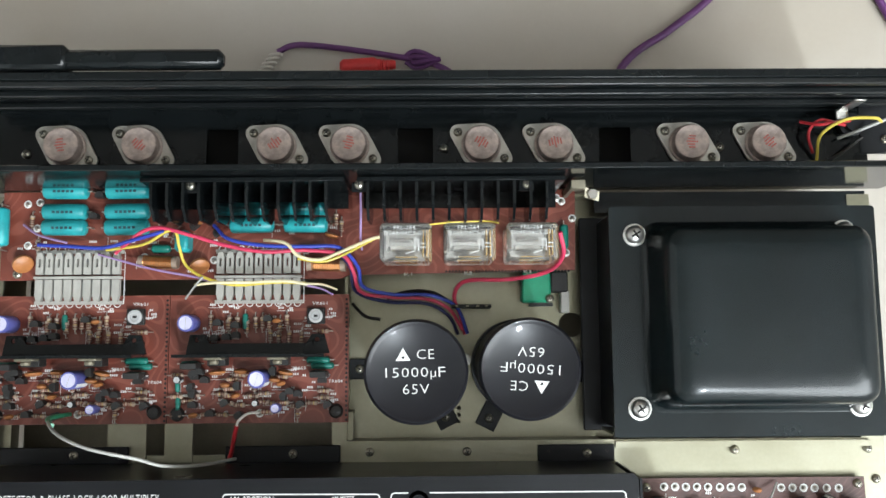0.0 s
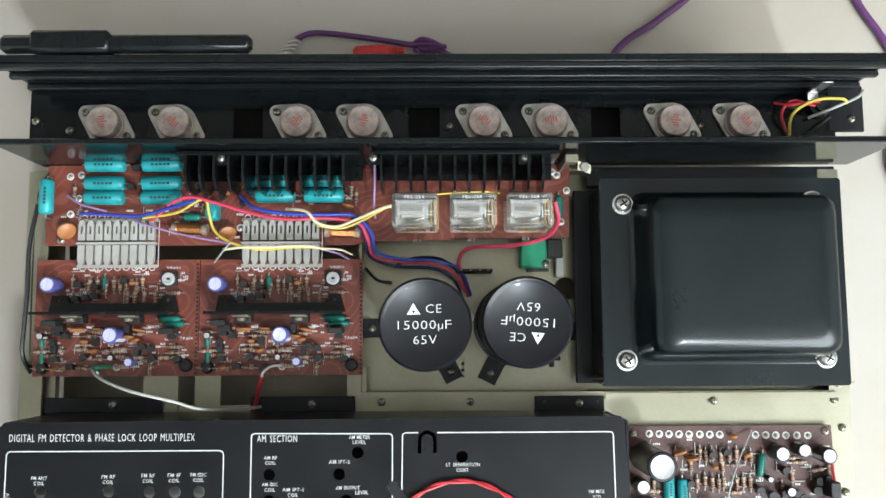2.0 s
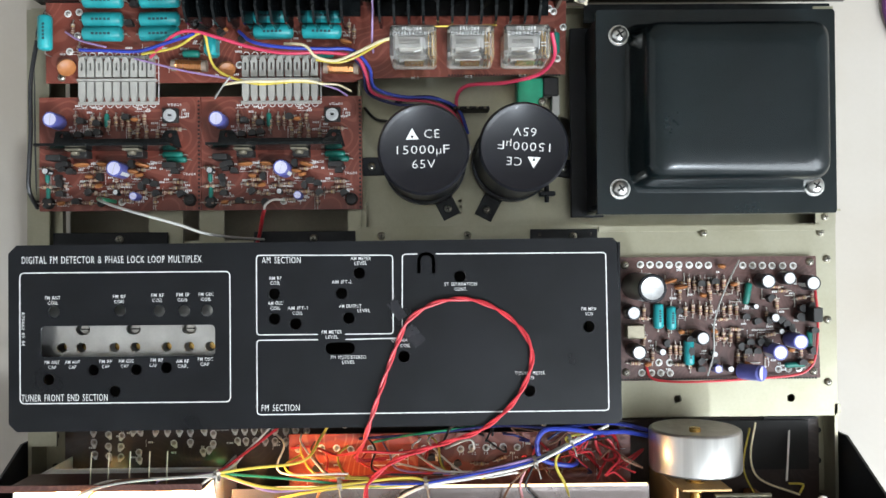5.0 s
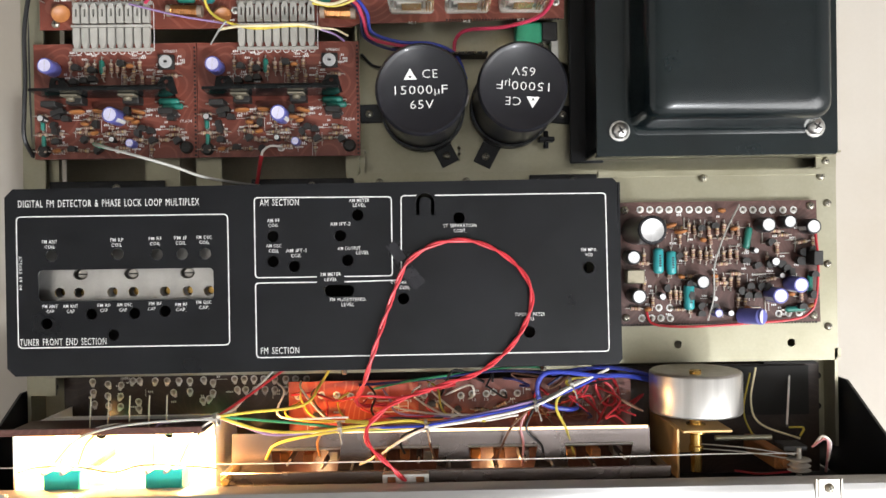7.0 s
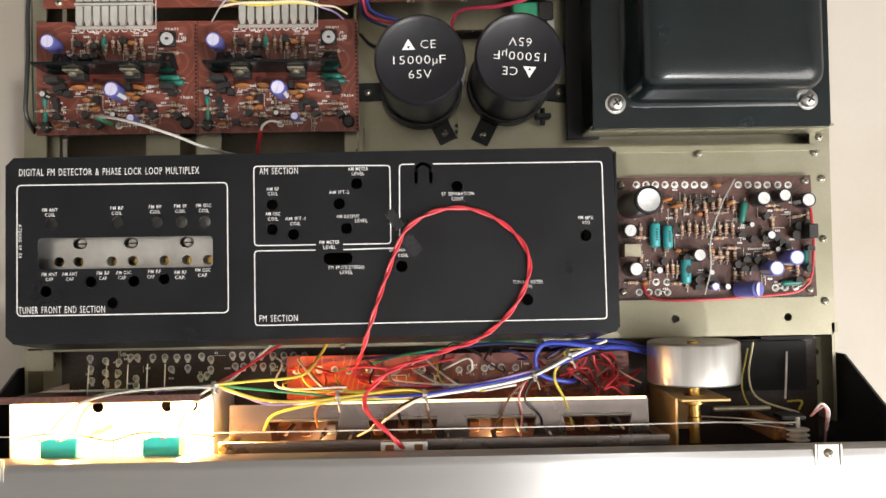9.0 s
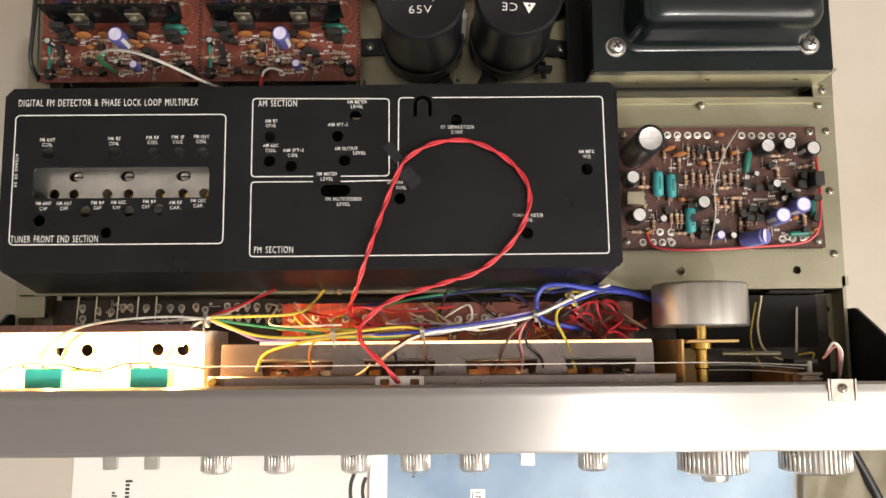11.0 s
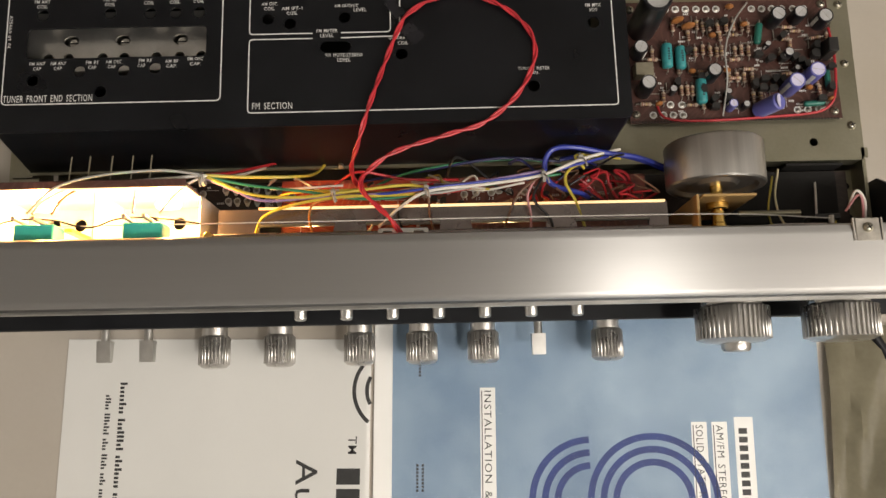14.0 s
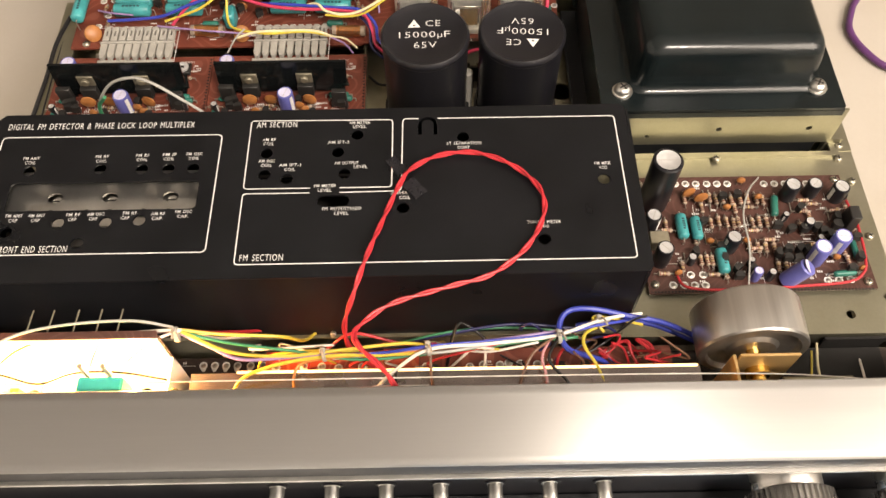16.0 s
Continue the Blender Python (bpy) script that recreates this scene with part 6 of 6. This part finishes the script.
for k in range(2):
    solid("twisted_wire", Geo().sweep(TWIST, 0.78, 8, per=14, phase=math.pi * k, off=0.7, twist=0.22), "w_red", "red wire of a twisted pair looped over the black cover", "wire", "twisted red pair")
solid("dial_string", Geo().sweep([(-258, -224, 121), (-100, -224, 121), (60, -224, 121), (150, -224, 118), (204, -226, 112)], 0.35, 6), "w_white_w", "thin pale dial cord stretched behind the bezel", "string")
solid("dial_string", Geo().sweep([(152, -226, 84), (180, -226, 98), (204, -228, 108)], 0.35, 6), "w_white_w", "thin pale dial cord run to the pulley", "string")
solid("dial_string", Geo().sweep([(152, -229, 84), (180, -229, 96), (204, -231, 106)], 0.35, 6), "w_white_w", "thin pale dial cord run to the pulley", "string")
fw = thing("flywheel", "machined aluminium tuning flywheel on a brass shaft", "flywheel", 150, -191.5, 96)
part("rim", Geo().lathe([(4, -10.0), (10, -10.9), (21, -11.6), (25.4, -12.5), (26.6, -11.7), (27, -10.9), (27, 11.3), (26.2, 12.3), (23, 12.5), (21.5, 10.1), (13, 9.9), (11, 11.7), (4, 11.7)], 72, 0, pose(0, 0, 0, 90, 0, 0)), "cast", fw)
part("shaft", Geo().rod((0, -48.5, 0), (0, 12.5, 0), 3.4, 20, 0.4).rod((0, -36.5, 0), (0, -32.5, 0), 4.2, 20, 0.6), "brass", fw)
part("bearing_bracket", Geo().box(-13, 16, -21.5, -19.9, -44, 17, 0.4).box(-16, -14.400000000000006, -48.5, -19.5, -45.4, 15, 0.3).box(-16, 16, -48.5, -19.5, -45.4, -44, 0.3), "gold_zinc", fw, "zinc bracket with warm lamp glow in its colour")
part("bearing", Geo().rod((0, -25.5, 0), (0, -19.5, 0), 6.0, 20, 0.6), "brass", fw)
pu = thing("cord_pulley", "ivory dial-cord pulley beside a tan post", "pulley", 206.5, -233.6, 50.4)
part("post", Geo().box(-11, -3, -5, 5, 0, 50, 1.0).rod((-6, 0, 56), (-6, 0, 50), 3, 14, 0.4), "ceramic", pu)
part("wheel", Geo().lathe([(3, -3.6), (6.4, -3.4), (6.8, -2.6), (4.6, -1.6), (4.6, -0.8), (6.6, 0.2), (6.6, 0.6), (4.6, 1.4), (4.6, 2.2), (6.8, 3.0), (6.2, 3.6), (2, 3.8)], 28, 0, pose(0, 0, 57.5, 90, 0, 0)), "nylon", pu)
part("axle", Geo().rod((0, -12, 57.5), (0, 10, 57.5), 1.6, 12, 0.3), "tin", pu)
part("cap_plate", Geo().box(-9, 5, 8, 11, 44, 58, 0.4), "epoxy", pu)
part("tie_rod", Geo().rod((-46, 14, 48), (-12, 14, 48), 1.6, 10, 0.3), "zinc", pu)
# plates coloured near-black so the space by the flywheel reads as shaded
vw = thing("inner_screen", "near-black screen standing in for shade over the bottom pan", "screen", 0, 0, 14)
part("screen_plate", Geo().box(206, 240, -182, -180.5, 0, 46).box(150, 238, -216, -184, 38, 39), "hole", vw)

# ---- rear antenna and cables on the table ----
an = thing("rod_antenna", "black ferrite rod antenna on the rear wall", "antenna", 0, 146, 0)
part("rod", Geo().box(-254, -110, -5, 5, 118, 127, 2.5), "anod", an)
part("holder", Geo().box(-236, -190, -6, 7, 116, 128.5, 2), "anod", an)
part("arm", Geo().box(-215, -205, -6.5, -4, 100, 120, 0.5), "anod", an)
cbl = ((("purple", 2.6), [(96, 120, 6), (124, 181, 4), (156, 206, 4), (184, 228, 4), (215, 262, 4), (260, 280, 4), (290, 246, 4), (307, 214, 4), (322, 190, 4), (338, 150, 4), (328, 128, 4), (320, 105, 4), (326, 82, 4), (342, 64, 4), (380, 60, 4), (400, 95, 4), (380, 130, 4)]), (("purple", 2.0), [(-106, 193, 4), (-96, 197, 5), (-81, 197, 5), (-50, 193, 5), (-26, 189, 5), (-10, 186, 5), (10, 178, 4), (40, 150, 4)]))
for (c, r), pts in cbl:
    solid("audio_cable", Geo().sweep(pts, r, 12, per=10), c, "purple audio cable lying on the pale table", "cable", "cables on the table")
kn = Geo()
for k in range(3):
    kn.sweep([(-22 + k * 3, 188, 4), (-14, 192 - k * 4, 7), (-2 + k * 2, 186, 8), (-12, 181 + k * 2, 5), (-20, 186, 3)], 1.9, 8)
solid("cable_knot", kn, "purple", "knotted end of the purple audio cable", "cable")
pg = thing("phono_plug", "red phono plug lying behind the receiver", "plug", -45, 182.5, 0, 3)
part("body", Geo().lathe([(3.2, -19), (5.4, -17), (5.6, 4), (4.2, 6), (4.4, 8), (3.4, 9), (4.2, 10), (3.2, 11.5), (3.8, 12.6), (3.0, 14), (3.4, 15), (2.6, 18)], 18, 0, pose(0, 0, 5.6, 0, 90, 0)), "plug", pg)
ps = Geo()
ps.sweep([(-118 + 4 * math.sin(k * 1.6) + k * 0.55, 176 + k * 0.75, 4 + 3 * math.cos(k * 1.6)) for k in range(22)], 0.9, 6)
solid("coiled_lead", ps, "w_white_w", "pale coiled strain relief of the audio cable", "cable")
solid("mains_cable", Geo().sweep([(255, -250, 6), (278, -285, 4), (300, -330, 4), (330, -400, 4)], 3.2, 10), "sleeve", "black power cord trailing from under the receiver", "cable")

# ---- papers in front ----
lf = thing("leaflet", "white service leaflet with dark lettering printed sideways", "leaflet", -150, -275, 0, -1.2)
part("sheet", Geo().box(-100, 99, -280, 0, 0.1, 0.7), "paper", lf)
letters("TM", 85, -62, 11, 5.5, 0.76, lf, "ink", -90)
lf_arc = Geo()
for r_, a0, a1 in ((25.8, 126, 235), (17.5, 150, 211)):
    lf_arc.stroke([(114 + r_ * math.cos(radians(a)), -33 + r_ * math.sin(radians(a))) for a in range(a0, a1, 5)], 2.5, 0.76)
bars = Geo()
rw = random.Random(9)
y = -28
for n, (x, h, w_) in enumerate(((-64, 4.6, 2.6), (-73, 3.6, 2.0))):
    y = -28 - n * 8
    while y > -230:
        for _ in range(rw.choice((4, 5, 7, 8))):
            bars.box(x, x + h * rw.choice((0.62, 0.62, 1.0)), y - w_ * 0.62, y, 0.72, 0.76)
            y -= w_
        y -= w_ * 0.9
part("small_print", bars, "ink", lf, "small sideways print as plain bars", kind="stuff")
letters("Au", 51.8, -76.5, 27, 14, 0.76, lf, "ink", -90)
y = -82
for k, w_ in enumerate((10, 9, 9, 6, 12, 9, 9, 9)):
    part("printed_bar", Geo().box(78, 93 if k in (0, 1, 7) else 89, y - w_, y, 0.72, 0.76), "ink", lf, "brand heading as plain bars" if k == 0 else "")
    y -= w_ + 2.6
part("ring_emblem", lf_arc, "ink", lf, "dark concentric ring emblem")
bk = thing("booklet", "pale blue owner booklet inside a clear plastic sleeve", "booklet", 100, -279, 0, -1.0)
part("cover_sheet", Geo().box(-137, 139, -290, 13, 0.4, 2.0), "blue_paper", bk)
part("spine", Geo().box(-149, -137, -290, 13, 0.2, 2.2, 0.3), "paper", bk, "white spine strip")
for x, y, w_, h, body in ((-79, -34, 190, 6.4, "INSTALLATION & OPERATION"), (56, -56, 110, 6.4, "SOLID STATE RECEIVER"), (69, -56, 78, 6.4, "AM/FM STEREO")):
    part("label_strip", Geo().box(x - 1.5, x + h + 2, y - w_ * 0.62 - 4, y + 2, 2.0, 2.1), "paper", bk)
    letters(body, x + 1.2, y, w_ * 0.62, 4.6, 2.16, bk, "ink", -90)
    part("underline", Geo().box(x - 0.6, x, y - w_ * 0.62, y, 2.1, 2.16), "ink", bk)
part("label_strip", Geo().box(82, 94, -118, -51, 2.0, 2.1), "paper", bk)
for k in range(9):
    part("printed_bar", Geo().box(84.5, 90, -58 - k * 5.4 - 3.6, -58 - k * 5.4, 2.1, 2.16), "ink", bk, "brand line as plain bars" if k == 0 else "")
for x, y in ((-120, -8), (-118, -80), (-121.5, -80)):
    for k in range(8):
        part("small_bar", Geo().box(x, x + 1.5, y - k * 2.2 - 1.5, y - k * 2.2, 2.1, 2.14), "ink", bk)
em = Geo()
for r_ in (40, 32, 24):
    em.stroke([(29 + r_ * math.cos(radians(a)), -103 + r_ * math.sin(radians(a))) for a in range(-40, 186, 6)], 4.2, 2.16)
for r_ in (40, 32, 24):
    em.stroke([(-10 + (r_ - 2) * math.cos(radians(a)), -103 + (r_ - 2) * math.sin(radians(a))) for a in range(92, 240, 6)], 4.2, 2.16)
for k in range(3):
    em.box(14 + 3 * k, 34, -112 - 7 * k, -108.6 - 7 * k, 2.1, 2.16)
part("emblem", em, "blue_ink", bk, "dark blue interlocking ring emblem")
sl_ = Geo()
nx, ny = 30, 24
sv = [(-152 + 298 * i / nx, 14 - 306 * j / ny, 2.9 + 0.5 * noise.noise(Vector((i * 0.33, j * 0.3, 1.7))) + max(0, (i - 26)) * 0.15 * (1 + noise.noise(Vector((i * 0.9, j * 0.5, 4))))) for j in range(ny + 1) for i in range(nx + 1)]
sf = [(j * (nx + 1) + i, (j + 1) * (nx + 1) + i, (j + 1) * (nx + 1) + i + 1, j * (nx + 1) + i + 1) for j in range(ny) for i in range(nx)]
cs = part("clear_sleeve", sl_.add(sv, sf), "film", bk, "clear plastic sleeve")
cs.visible_shadow = False
tp_ = thing("adhesive_tape", "small strips of dark tape holding the twisted lead to the cover", "tape", -23, -112, 122)
part("strip", Geo().box(-9, 3, -3, 3, 0.1, 0.35, at=pose(-2, 4, 0, 0, 0, -55)), "tape", tp_)
part("strip", Geo().box(-3, 9, -4, 4, 0.36, 0.6, at=pose(4, -6, 0, 0, 0, -50)), "tape", tp_)
bg = thing("plastic_bag", "crumpled clear plastic bag lying beside the booklet", "bag", 330, -440, 0)
nx, ny = 40, 40
bv = []
for j in range(ny + 1):
    for i in range(nx + 1):
        u, w = i / nx, j / ny
        q = Vector((u * 7 + w * 1.5, w * 2.2, 3.1))
        bv.append((-86 + 200 * u - 14 * w, 165 - 330 * w, 1.5 + 9 * abs(noise.noise(q)) + 3 * abs(noise.noise(q * 3.1))))
bf = [(j * (nx + 1) + i, (j + 1) * (nx + 1) + i, (j + 1) * (nx + 1) + i + 1, j * (nx + 1) + i + 1) for j in range(ny) for i in range(nx)]
part("film", Geo().add(bv, bf), "bag", bg)
